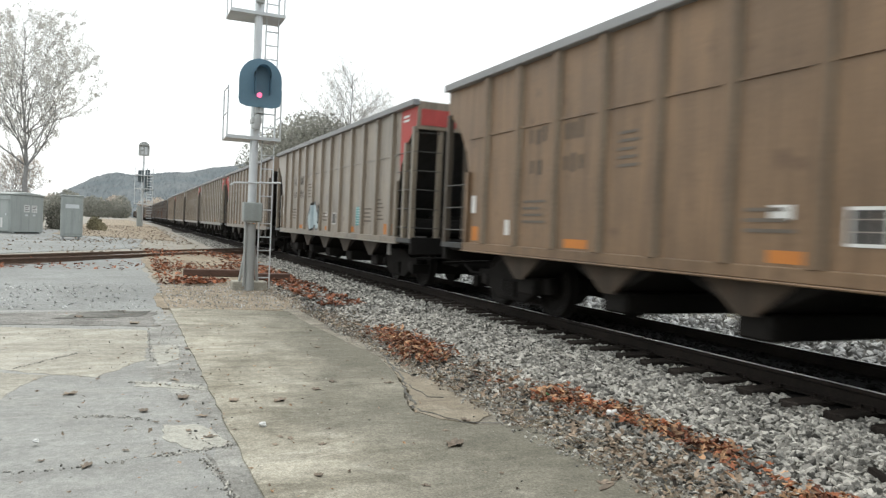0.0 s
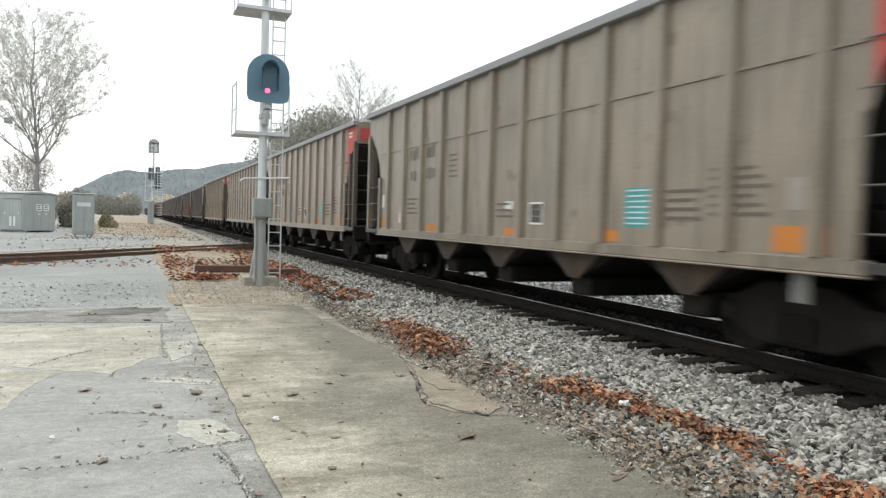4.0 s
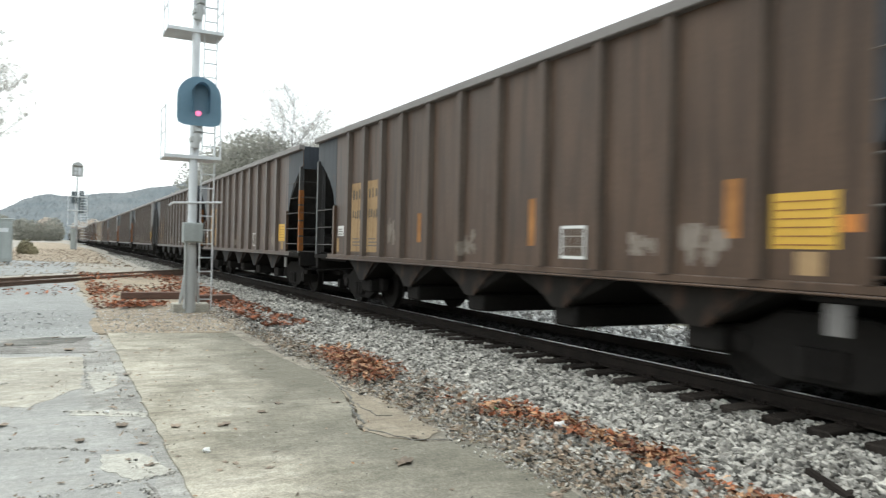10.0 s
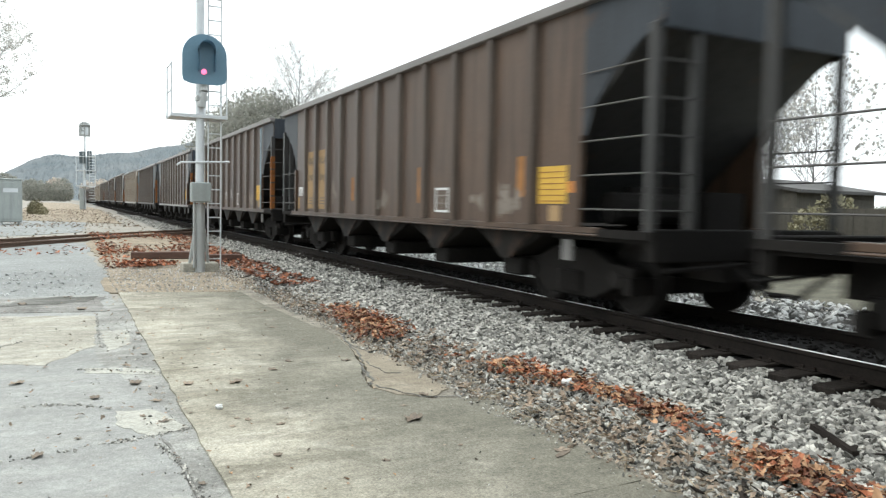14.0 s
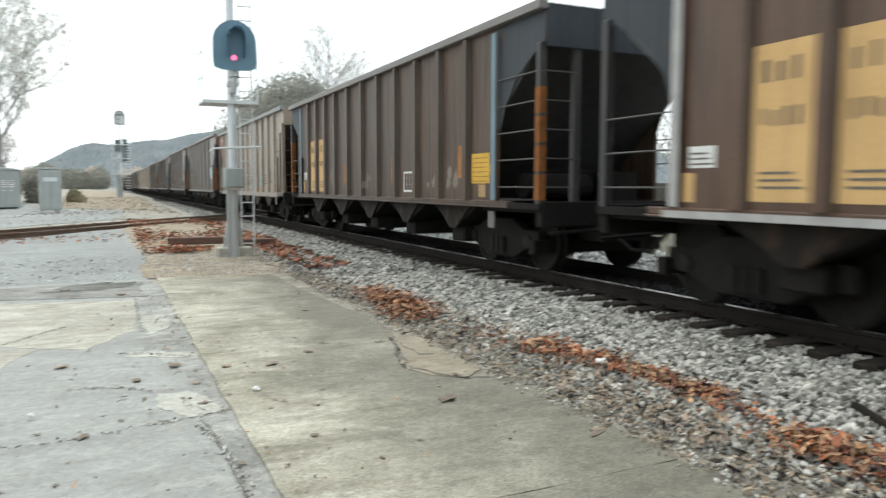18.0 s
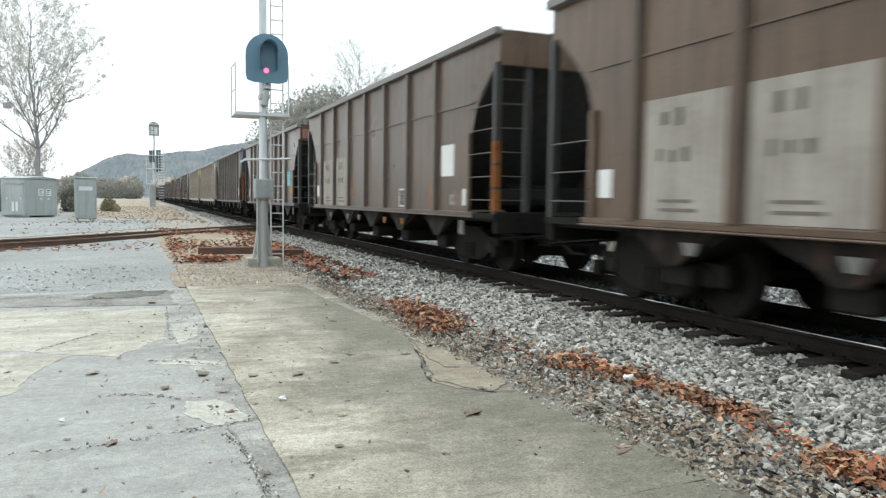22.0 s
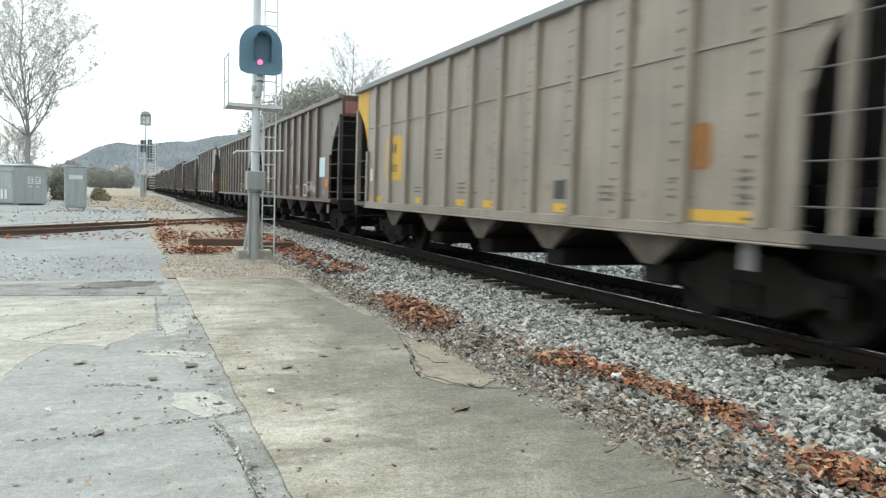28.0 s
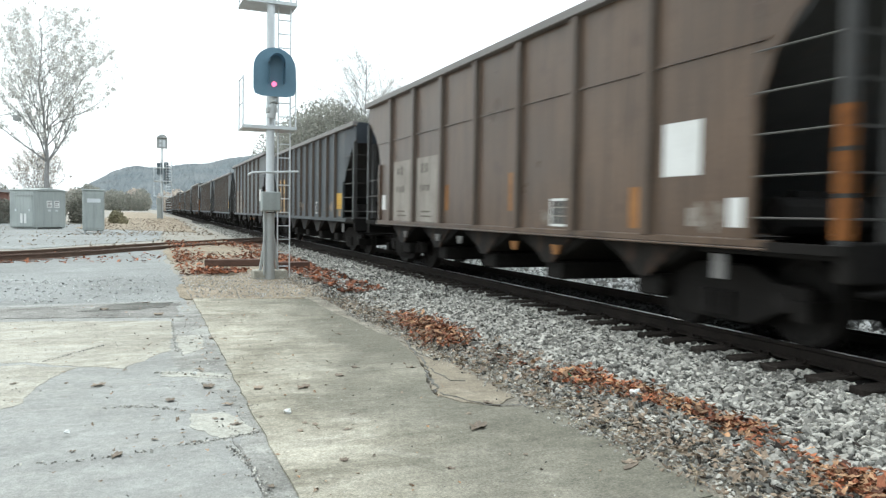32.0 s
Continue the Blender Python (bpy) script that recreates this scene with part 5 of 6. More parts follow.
def posts_of(kind):
    length = LENGTHS[kind]
    edge = NOTCH[kind] + 0.03
    if kind == "B":
        # the rear bays are narrower
        return [-edge, -2.2, -3.1, -4.0] + [-4.93 - 1.09 * i for i in range(8)] + [edge - length]
    if kind == "C":
        return [-edge] + [-2.0 - 1.635 * i for i in range(7)] + [edge - length]
    if kind == "D":
        return [-edge, -2.27] + [-3.54 - 1.194 * i for i in range(8)] + [edge - length]
    start, step = {"A": (1.65, 1.08), "E": (1.53, 1.12)}[kind]
    out = [-edge]
    y = start if start > 1.3 else start + step
    while y < length - 1.4:
        out.append(-y)
        y += step
    return out + [edge - length]


def coal_car(number, kind, h, paint, label, end_red=0):
    length = LENGTHS[kind]
    car = thing("coal_hopper_car", label, "railway car", (TRACK_X, number * PITCH + SHIFT.get(number, 0) - travel(0), RAIL_TOP), "cars of the coal train")
    car["length"], car["kind_of"] = length, kind
    out = side_outline(h, length, NOTCH[kind])
    for s in (-1, 1):
        a, b = sorted((s * 1.50, s * 1.485))
        body = part("side_sheet", lambda bm: prism(bm, out, a, b, "x"), paint, car, key=f"side_sheet/{h}{s}{length}{kind}")
        part("top_chord", lambda bm: box(bm, *sorted((s * 1.47, s * 1.615)), -length - 0.02, 0.02, h - 0.02, h + 0.11), CHORD if paint in (TAN, UMBER, SILVER, ASHEN) else CHORDDARK, car,
             "grey top chord" if paint in (TAN, UMBER, SILVER, ASHEN) else "worn dark top chord", key=f"top_chord/{h}{s}{length}", bevel=0.012)
        deep = 0.0 if kind == "A" else 0.055
        part("side_sill", lambda bm: [box(bm, *sorted((s * 1.46, s * 1.545)), -length + 0.9, -0.9, 0.955 + deep, 1.09), box(bm, *sorted((s * 1.47, s * 1.575)), -length + 0.9, -0.9, 0.93 + deep, 0.955 + deep)], paint, car,
             key=f"side_sill/{s}{length}{kind}", bevel=0.01)
        for e, turned in (("rear", lambda y: y), ("front", lambda y: -length - y)):
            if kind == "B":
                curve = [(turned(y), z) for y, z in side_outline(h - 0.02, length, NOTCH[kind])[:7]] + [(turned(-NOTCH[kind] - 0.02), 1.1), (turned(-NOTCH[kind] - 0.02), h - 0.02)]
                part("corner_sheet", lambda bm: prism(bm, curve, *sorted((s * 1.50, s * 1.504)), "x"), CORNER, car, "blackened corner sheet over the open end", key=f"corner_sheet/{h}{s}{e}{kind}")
        for y in (-0.92, 0.02 - length):
            part("end_sill", lambda bm: box(bm, *sorted((s * 1.42, s * 1.56)), 0, 0.9, 0.98, 1.07), SOOT if paint in (TAN, UMBER, SILVER, ASHEN) else SHADEGRIME, car, at=(0, y, 0), key=f"end_side_sill/{s}")
        for y in posts_of(kind):
            foot, top = 1.09, h - 0.02

            def post(bm):
                w, deep = 0.07, 0.07 if kind == "A" else 0.085
                prism(bm, [(-w - 0.03, 0), (-w, -deep), (w, -deep), (w + 0.03, 0)], foot, top, "z")
                for v in bm.verts:
                    v.co.y, v.co.x = v.co.x, v.co.y * -s
            if y in posts_of(kind)[::len(posts_of(kind)) - 1]:
                top_here = h - 1.55
                part("end_post", lambda bm: box(bm, *sorted((s * 1.50, s * 1.56)), -0.05, 0.05, 1.09, top_here), paint, car, at=(0, y, 0), key=f"end_post/{h}{s}")
            else:
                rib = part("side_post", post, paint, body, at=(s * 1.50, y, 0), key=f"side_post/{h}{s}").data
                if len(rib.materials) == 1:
                    # skylight painted on the rib flanks as a second, paler colour
                    rib.materials.append(TANFLANK if kind == "A" else DULLFLANK)
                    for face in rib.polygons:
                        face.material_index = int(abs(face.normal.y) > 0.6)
        if kind in "AC" or paint is SILVER:
            part("seam", lambda bm: box(bm, *sorted((s * 1.50, s * 1.525)), 1.0 - length, -1.0, h * 0.745, h * 0.745 + 0.035), paint, body, key=f"seam/{h}{s}{length}")
        if paint is SILVER:
            part("rivet_pattern", lambda bm: [box(bm, *sorted((s * 1.5, s * 1.53)), y + d - 0.02, y + d + 0.02, 1.15 + 0.2 * i, 1.18 + 0.2 * i)
                                           for y in posts_of(kind)[1:-1] for d in (0.17,) for i in range(13)], SOOT, body, "rows of dark rivet heads", key=f"rivet_pattern/{h}{s}")["kind"] = "stuff"
    for e, y0, d in (("rear", 0.0, -1), ("front", -length, 1)):
        red = end_red in (e, "both")
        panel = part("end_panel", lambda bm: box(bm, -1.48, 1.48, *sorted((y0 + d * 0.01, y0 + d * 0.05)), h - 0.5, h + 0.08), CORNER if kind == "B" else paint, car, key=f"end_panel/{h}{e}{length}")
        if red:
            for x in (-1.42, -0.45, 0.55):
                part("end_mark", lambda bm: box(bm, x, x + 0.8, *sorted((y0 + d * 0.01, y0 - d * 0.004)), h - 0.42, h - 0.08), RED if paint in (TAN, ASHEN) else FADEDRED, panel, "faded red end marking", key=f"end_mark/{h}{e}{length}{x}")
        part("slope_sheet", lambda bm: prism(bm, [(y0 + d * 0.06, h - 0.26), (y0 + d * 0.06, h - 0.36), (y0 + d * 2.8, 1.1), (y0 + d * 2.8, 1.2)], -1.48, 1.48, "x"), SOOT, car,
             "dark sloping end sheet", key=f"slope_sheet/{h}{e}{length}")
        part("end_beam", lambda bm: box(bm, -1.52, 1.52, *sorted((y0 + d * 0.0, y0 + d * 0.16)), 0.74, 1.1), SHADEGRIME, car, key=f"end_beam/{e}{length}", bevel=0.015)
        part("end_bulkhead", lambda bm: box(bm, -0.55, 0.55, *sorted((y0 + d * 1.5, y0 + d * 1.6)), 1.05, 1.6), SHADEGRIME, car, "brake equipment bulkhead", key=f"end_bulkhead/{e}{length}")
        for s in (-1, 1):
            # a ladder stands at two opposite corners; the light cars have more end posts
            ladder = (s < 0) == (e == "front")
            pale = paint in (TAN, UMBER, SILVER, ASHEN)
            places = [(1.5, 0.1)] + [(0.93, 0.1)] * ladder + [(0.3, 0.1)] * pale + [(1.5, 0.56)] * (pale and ladder)
            for x, yy in places:
                top = h - 0.45 if yy < 0.3 else h - 0.75
                part("corner_post", lambda bm: box(bm, -0.055, 0.055, -0.055, 0.055, 1.0, top), (paint if (yy > 0.3 or x > 0.5) and (paint in (SILVER, ASHEN) or number == 14) else ENDPAINT) if pale else SOOT, car, at=(s * x, y0 + d * yy, 0), key=f"corner_post/{top}", bevel=0.01)
            if s < 0 and (number in (8, 11, 13) or (kind == "C" or number in (12, 18)) and e == "front"):
                tall = 4 if kind in "BE" else 3
                part("post_stripe", lambda bm: [box(bm, -0.058, 0.058, -0.058, 0.058, 1.12 + 0.4 * i, 1.48 + 0.4 * i) for i in range(tall)], POSTORANGE, car, "orange painted lower post",
                     (s * 1.5, y0 + d * 0.1, 0), key=f"post_stripe/{tall}")
            for i in range(6):
                if i < (5 if ladder else 3):
                    part("side_rung", lambda bm: tube(bm, (0, 0.08, 0), (0, NOTCH[kind], 0), 0.011, n=5), RUNG, car, at=(s * 1.54, y0 + (0 if d > 0 else -NOTCH[kind] - 0.08), 1.3 + 0.4 * i), key=f"side_rung/{kind}")
                if ladder:
                    part("end_rung", lambda bm: tube(bm, (-0.3, 0, 0), (0.3, 0, 0), 0.011, n=5), RUNG, car, at=(s * 1.22, y0 + d * 0.05, 1.3 + 0.4 * i), key="end_rung")
        part("end_platform", lambda bm: [box(bm, -1.45, 1.45, *sorted((y0 + d * 0.16, y0 + d * 1.9)), 0.93, 0.97), box(bm, -0.4, 0.4, *sorted((y0 + d * 0.1, y0 + d * 1.3)), 0.5, 0.93), tube(bm, (-1.45, y0 - d * 0.08, 0.66), (-0.2, y0 - d * 0.12, 0.72), 0.025, n=5), box(bm, -1.2, 1.2, *sorted((y0 + d * 0.7, y0 + d * 0.85)), 0.3, 0.5)], SHADEGRIME, car, "grimy end platform", key=f"end_platform/{e}{length}")
        part("brake_gear", lambda bm: [tube(bm, (-1.1, y0 + d * 1.25, 1.32), (0.1, y0 + d * 1.25, 1.32), 0.2, n=12), box(bm, 0.3, 0.95, *sorted((y0 + d * 1.0, y0 + d * 1.4)), 1.0, 1.55)], SHADEGRIME, car, "sooty brake reservoir and valve, darkened for shade", key=f"brake_gear/{e}{length}")
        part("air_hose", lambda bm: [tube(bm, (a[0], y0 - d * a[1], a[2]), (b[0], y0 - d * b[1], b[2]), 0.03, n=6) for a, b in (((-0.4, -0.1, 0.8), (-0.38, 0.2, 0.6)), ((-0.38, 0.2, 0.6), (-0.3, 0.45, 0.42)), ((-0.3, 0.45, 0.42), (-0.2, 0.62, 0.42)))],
             SHADEGRIME, car, "rubber brake hose", key=f"air_hose/{e}{length}")
        part("coupler", lambda bm: [box(bm, -0.1, 0.1, *sorted((y0 + d * 0.4, y0 - d * 0.42)), 0.72, 0.92), box(bm, -0.17, 0.15, *sorted((y0 - d * 0.3, y0 - d * 0.6)), 0.68, 0.97)], SHADEGRIME, car, key=f"coupler/{e}{length}", bevel=0.03)
        truck = part("truck", lambda bm: [box(bm, -0.95, 0.95, -0.22, 0.22, 0.42, 0.72)], SHADEGRIME, car, "four-wheel freight truck", (0, y0 + d * 1.95, 0), key="bolster", bevel=0.03)
        for s in (-1, 1):
            def frame_side(bm):
                up = [(-1.2, 0.36), (-1.18, 0.62), (-0.75, 0.62), (-0.42, 0.80), (0.42, 0.80), (0.75, 0.62), (1.18, 0.62), (1.2, 0.36), (0.8, 0.36), (0.45, 0.17), (-0.45, 0.17), (-0.8, 0.36)]
                prism(bm, up, *sorted((s * 0.96, s * 1.1)), "x")
            part("side_frame", frame_side, SHADEGRIME, truck, key=f"side_frame/{s}", bevel=0.02)
            for dy in (-0.16, 0.0, 0.16):
                part("spring", lambda bm: tube(bm, (0, 0, 0.24), (0, 0, 0.5), 0.06, n=8), STEEL, truck, at=(s * 1.12, dy, 0), key="spring")
        for dy in (-0.89, 0.89):
            def wheelset(bm):
                # one turned profile from bearing to bearing
                half = [(0.60, 0.075), (0.64, 0.15), (0.66, 0.36), (0.675, 0.485), (0.70, 0.485), (0.71, 0.457), (0.82, 0.455), (0.825, 0.40), (0.80, 0.36), (0.80, 0.2),
                        (0.87, 0.15), (0.88, 0.075), (1.06, 0.075), (1.06, 0.10), (1.13, 0.10), (1.14, 0.03)]
                rings = [[bm.verts.new((x, r * math.cos(2 * math.pi * i / 24), r * math.sin(2 * math.pi * i / 24))) for i in range(24)]
                         for x, r in [(-x, r) for x, r in half[::-1]] + half]
                for a, b in zip(rings, rings[1:]):
                    for i in range(24):
                        bm.faces.new((a[i], a[(i + 1) % 24], b[(i + 1) % 24], b[i]))
                bm.faces.new(rings[0]), bm.faces.new(rings[-1][::-1])
            WHEELSETS.append((part("wheelset", wheelset, STEEL, truck, "worn steel wheels on an axle", (0, dy, 0.457), key="wheelset"), dy))
    part("centre_sill", lambda bm: box(bm, -0.2, 0.2, 0.3 - length, -0.3, 0.72, 1.05), SHADEGRIME, car, key=f"centre_sill/{length}")
    middle = length / 2 - 0.2
    for i in range(5):
        y, reach = middle + (i - 2) * 2.26, 1.1 if 0 < i < 4 else 0.95

        def chute(bm):
            top = [bm.verts.new((x, yy, 1.0)) for x, yy in ((-1.38, -reach), (1.38, -reach), (1.38, reach), (-1.38, reach))]
            low = [bm.verts.new((x, yy, 0.60)) for x, yy in ((-1.36, -0.1), (1.36, -0.1), (1.36, 0.1), (-1.36, 0.1))]
            for j in range(4):
                bm.faces.new((top[j], top[(j + 1) % 4], low[(j + 1) % 4], low[j]))
            bm.faces.new(top[::-1]), bm.faces.new(low)
        c = part("hopper_chute", chute, SHADEGRIME, car, "sooty inverted hopper chute", (0, -y, 0), key=f"hopper_chute/{reach}")
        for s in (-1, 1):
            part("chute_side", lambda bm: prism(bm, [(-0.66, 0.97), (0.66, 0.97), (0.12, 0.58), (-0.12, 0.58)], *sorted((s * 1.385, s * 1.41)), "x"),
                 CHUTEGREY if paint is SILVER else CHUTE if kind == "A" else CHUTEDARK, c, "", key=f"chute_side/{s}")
        part("chute_gate", lambda bm: box(bm, -1.3, 1.3, -0.24, 0.24, 0.34, 0.61), SHADEGRIME, c, key="chute_gate", bevel=0.03)
    part("hanging_board", lambda bm: box(bm, -1.46, -1.43, -0.1, 0.1, 0.66, 0.92), BOARD, car, "pale routing board under the sill", (0, 1.6 - length, 0), key="hanging_board")
    part("load_floor", lambda bm: box(bm, -1.48, 1.48, 2.6 - length, -2.6, 1.0, 1.06), SHADEGRIME, car, key=f"load_floor/{length}")
    CARS.append((car, number))
    return car


def mark(car, name, y, z, w, h, mat, label="", out=0.004):
    """A painted panel on the side towards the yard; y is metres from the rear end, z the lower edge over the rail."""
    return part(name, lambda bm: box(bm, SHEET - out, SHEET - out + 0.003, -y - w, -y, z, z + h), mat, car, label, key=f"{name}/{y}{z}{w}{h}{out}")


def lettering(car, y, z, w, h, count, mat=INK, out=0.009):
    """Bars in place of lettering."""
    rnd = random.Random(int(y * 100 + z * 10))
    step = w / count

    def bars(bm):
        for i in range(count):
            a = -y - i * step
            box(bm, SHEET - out, SHEET - out + 0.003, a - step * rnd.uniform(0.3, 0.46), a, z + h * rnd.choice((0, 0, 0.12)), z + h * rnd.choice((1, 1, 0.85)))
    part("lettering", bars, mat, car, "worn dark stencilled lettering", key=f"lettering/{y}{z}{w}{h}{count}{out}")["kind"] = "stuff"


def lines(car, y, z, w, h, rows, mat=FAINT, out=0.009):
    def rules(bm):
        for i in range(rows):
            zz = z + h * i / rows
            box(bm, SHEET - out, SHEET - out + 0.003, -y - w * (1 - 0.12 * (i % 3)), -y, zz, zz + h / rows * 0.36)
    part("stencil_block", rules, mat, car, "small stencilled data lines", key=f"data_lines/{y}{z}{w}{h}{rows}{out}")["kind"] = "stuff"


def framed_square(car, y, z, size, filled=False):
    """A stencil square: a thin white frame ruled with thin lines, on a black field where the paint is light."""
    w, t = size, size * 0.075

    def bars(bm):
        for y0, y1, z0, z1 in ((0, w, 0, t), (0, w, w * 0.84 - t, w * 0.84), (0, t, t, w * 0.84 - t), (w - t, w, t, w * 0.84 - t)):
            box(bm, SHEET - 0.011, SHEET - 0.008, -y - y1, -y - y0, z + z0, z + z1)
    f = part("stencil_frame", bars, WHITE, car, "thin white stencil frame", key=f"stencil_frame/{y}{z}{size}")
    if filled:
        part("stencil_field", lambda bm: box(bm, SHEET - 0.007, SHEET - 0.004, -y - w, -y, z, z + w * 0.84), SOOT, f, "black stencil field", key=f"stencil_field/{y}{z}{size}")
    part("stencil_block", lambda bm: [box(bm, SHEET - 0.011, SHEET - 0.009, -y - w * (0.36 + 0.3 * i), -y - w * (0.33 + 0.3 * i), z + t, z + w * 0.84 - t) for i in range(2)]
         + [box(bm, SHEET - 0.0125, SHEET - 0.0115, -y - w + t, -y - t, z + w * (0.3 + 0.26 * i), z + w * (0.325 + 0.26 * i)) for i in range(2)], GREYPANEL, f, key=f"stencil_rule/{y}{z}{size}")["kind"] = "stuff"


def corner_mark(car, h, end, mat):
    pts = [(-0.02, h - 0.04), (-0.02, h - 0.40), (-0.3, h - 0.58), (-0.62, h - 0.85), (-0.84, h - 1.16), (-0.94, h - 1.4), (-0.96, h - 0.04)]
    if end == "front":
        pts = [(-car["length"] - y, z) for y, z in pts]
    m = part("corner_mark", lambda bm: prism(bm, pts, SHEET - 0.006, SHEET - 0.002, "x"), mat, car, "painted corner flash", key=f"corner_mark/{h}{end}{car['length']}")
    y = pts[-1][0]
    if mat in (RED, FADEDRED):
        part("flash_lines", lambda bm: [box(bm, SHEET - 0.010, SHEET - 0.007, y + (0.15 if end == "rear" else -0.5), y + (0.5 if end == "rear" else -0.15), h - 0.3 + 0.09 * i, h - 0.25 + 0.09 * i) for i in range(2)], WHITE, m, key=f"flash_lines/{h}{end}")


def rib_depth(car, y):
    """How far the ribs stand out of the side sheet at y metres from the rear end."""
    near = min(abs(y + p) for p in posts_of(car["kind_of"])[1:-1])
    return 0.09 * min(1.0, max(0.0, (0.105 - near) / 0.03))


def graffiti(car, y, z, w, h, seed, mat=SPRAY, scribble=False):
    """Sprayed letters that run over sheet and ribs: a pale fill with a dark outline, or a loose scribble."""
    rnd = random.Random(seed)
    if scribble:
        blobs = [(rnd.uniform(0.14, 0.86), rnd.uniform(0.25, 0.72), rnd.uniform(0.08, 0.15), rnd.uniform(0.16, 0.32)) for _ in range(9)]
    else:
        blobs = [(0.16, 0.42, 0.16, 0.36), (0.36, 0.34, 0.15, 0.3), (0.5, 0.56, 0.17, 0.42), (0.7, 0.36, 0.15, 0.32), (0.86, 0.6, 0.13, 0.38)]

    def field(u, v):
        best = 9.0
        for bu, bv, ru, rv in blobs:
            d = math.hypot((u - bu) / ru, (v - bv) / rv) + 0.16 * noise.noise((u * 7 + seed, v * 5, bu * 9))
            best = min(best, d + (0.55 * max(0.0, noise.noise((u * 9, v * 8, seed))) + 0.12 * noise.noise((u * 30, v * 20, seed)) if scribble else 0.0))
        return best
    nu, nv = int(w / 0.03), int(h / 0.03)
    rows = [[field(i / nu, j / nv) for j in range(nv)] for i in range(nu)]

    def cells(low, high, lift):
        def make(bm):
            corner = {}

            def at(i, j):
                if (i, j) not in corner:
                    yy = y + w * i / nu
                    corner[i, j] = bm.verts.new((SHEET - rib_depth(car, yy) - lift, -yy, z + h * j / nv))
                return corner[i, j]
            for i in range(nu):
                for j in range(nv):
                    if low <= rows[i][j] < high:
                        bm.faces.new((at(i, j), at(i + 1, j), at(i + 1, j + 1), at(i, j + 1)))
        return make
    g = part("graffiti", cells(-9, 0.84, 0.005), mat, car, "pale sprayed scribble" if scribble else "pale blue-white sprayed bubble letters", key=f"graffiti/{seed}{y}")
    g["kind"] = "stuff"
    if not scribble:
        part("graffiti_outline", cells(0.84, 1.02, 0.007), SOOT, g, "dark sprayed outline", key=f"graffiti_outline/{seed}{y}")["kind"] = "stuff"


def tan_car(k, h=3.87, paint=TAN, red="", teal=True, tag=0, shift=0.0, flash=RED):
    car = coal_car(k, "A", h, paint, "weathered tan ribbed coal hopper car, underside coloured for grime and shade", red)
    lettering(car, 3.1, 2.6, 0.55, 0.26, 3), lettering(car, 4.05, 2.6, 0.5, 0.26, 3)
    lettering(car, 3.15, 2.15, 0.4, 0.26, 2), lettering(car, 4.05, 2.15, 0.55, 0.26, 3)
    lines(car, 5.25, 2.15, 0.4, 0.5, 5)
    lines(car, 2.95, 1.45, 0.65, 0.4, 4), lines(car, 7.3, 1.4, 0.6, 0.3, 3), lines(car, 11.52, 1.4, 0.6, 0.4, 4), lines(car, 12.2, 1.45, 0.8, 0.55, 6)
    mark(car, "orange_reflector", 1.2, 1.13, 0.42, 0.24, ORANGE), mark(car, "orange_reflector", 4.12, 1.12, 0.55, 0.12, ORANGE)
    mark(car, "orange_reflector", 7.6, 1.12, 0.5, 0.12, ORANGE), mark(car, "orange_reflector", 10.1, 1.12, 0.55, 0.14, ORANGE), mark(car, "orange_reflector", 13.05, 1.12, 0.6, 0.24, ORANGE)
    mark(car, "tag_plate", 2.4 + shift, 1.25, 0.28, 0.24, WHITE, "white tag plate"), mark(car, "tag_plate", 7.6, 1.52, 0.26, 0.14, WHITE, "white tag plate")
    mark(car, "tag_plate", 1.15, 1.6, 0.16, 0.3, WHITE, "white tag plate"), mark(car, "tag_plate", 13.2, 1.5, 0.3, 0.3, GREYPANEL, "faded tag plate")
    framed_square(car, 8.42, 1.3, 0.4, True)
    if teal:
        f = mark(car, "teal_panel", 10.78, 1.3, 0.68, 0.48, TEAL, "teal panel ruled with pale lines")
        part("panel_lines", lambda bm: [box(bm, SHEET - 0.008, SHEET - 0.005, -11.43, -10.81, 1.34 + 0.066 * i, 1.358 + 0.066 * i) for i in range(7)], SKYBLUE, f, key="panel_lines")["kind"] = "stuff"
    if red in ("rear", "both"):
        corner_mark(car, h, "rear", flash)
    if red in ("front", "both"):
        corner_mark(car, h, "front", flash)
    if tag:
        graffiti(car, 5.3, 1.0, 1.75, 1.0, tag)
    return car


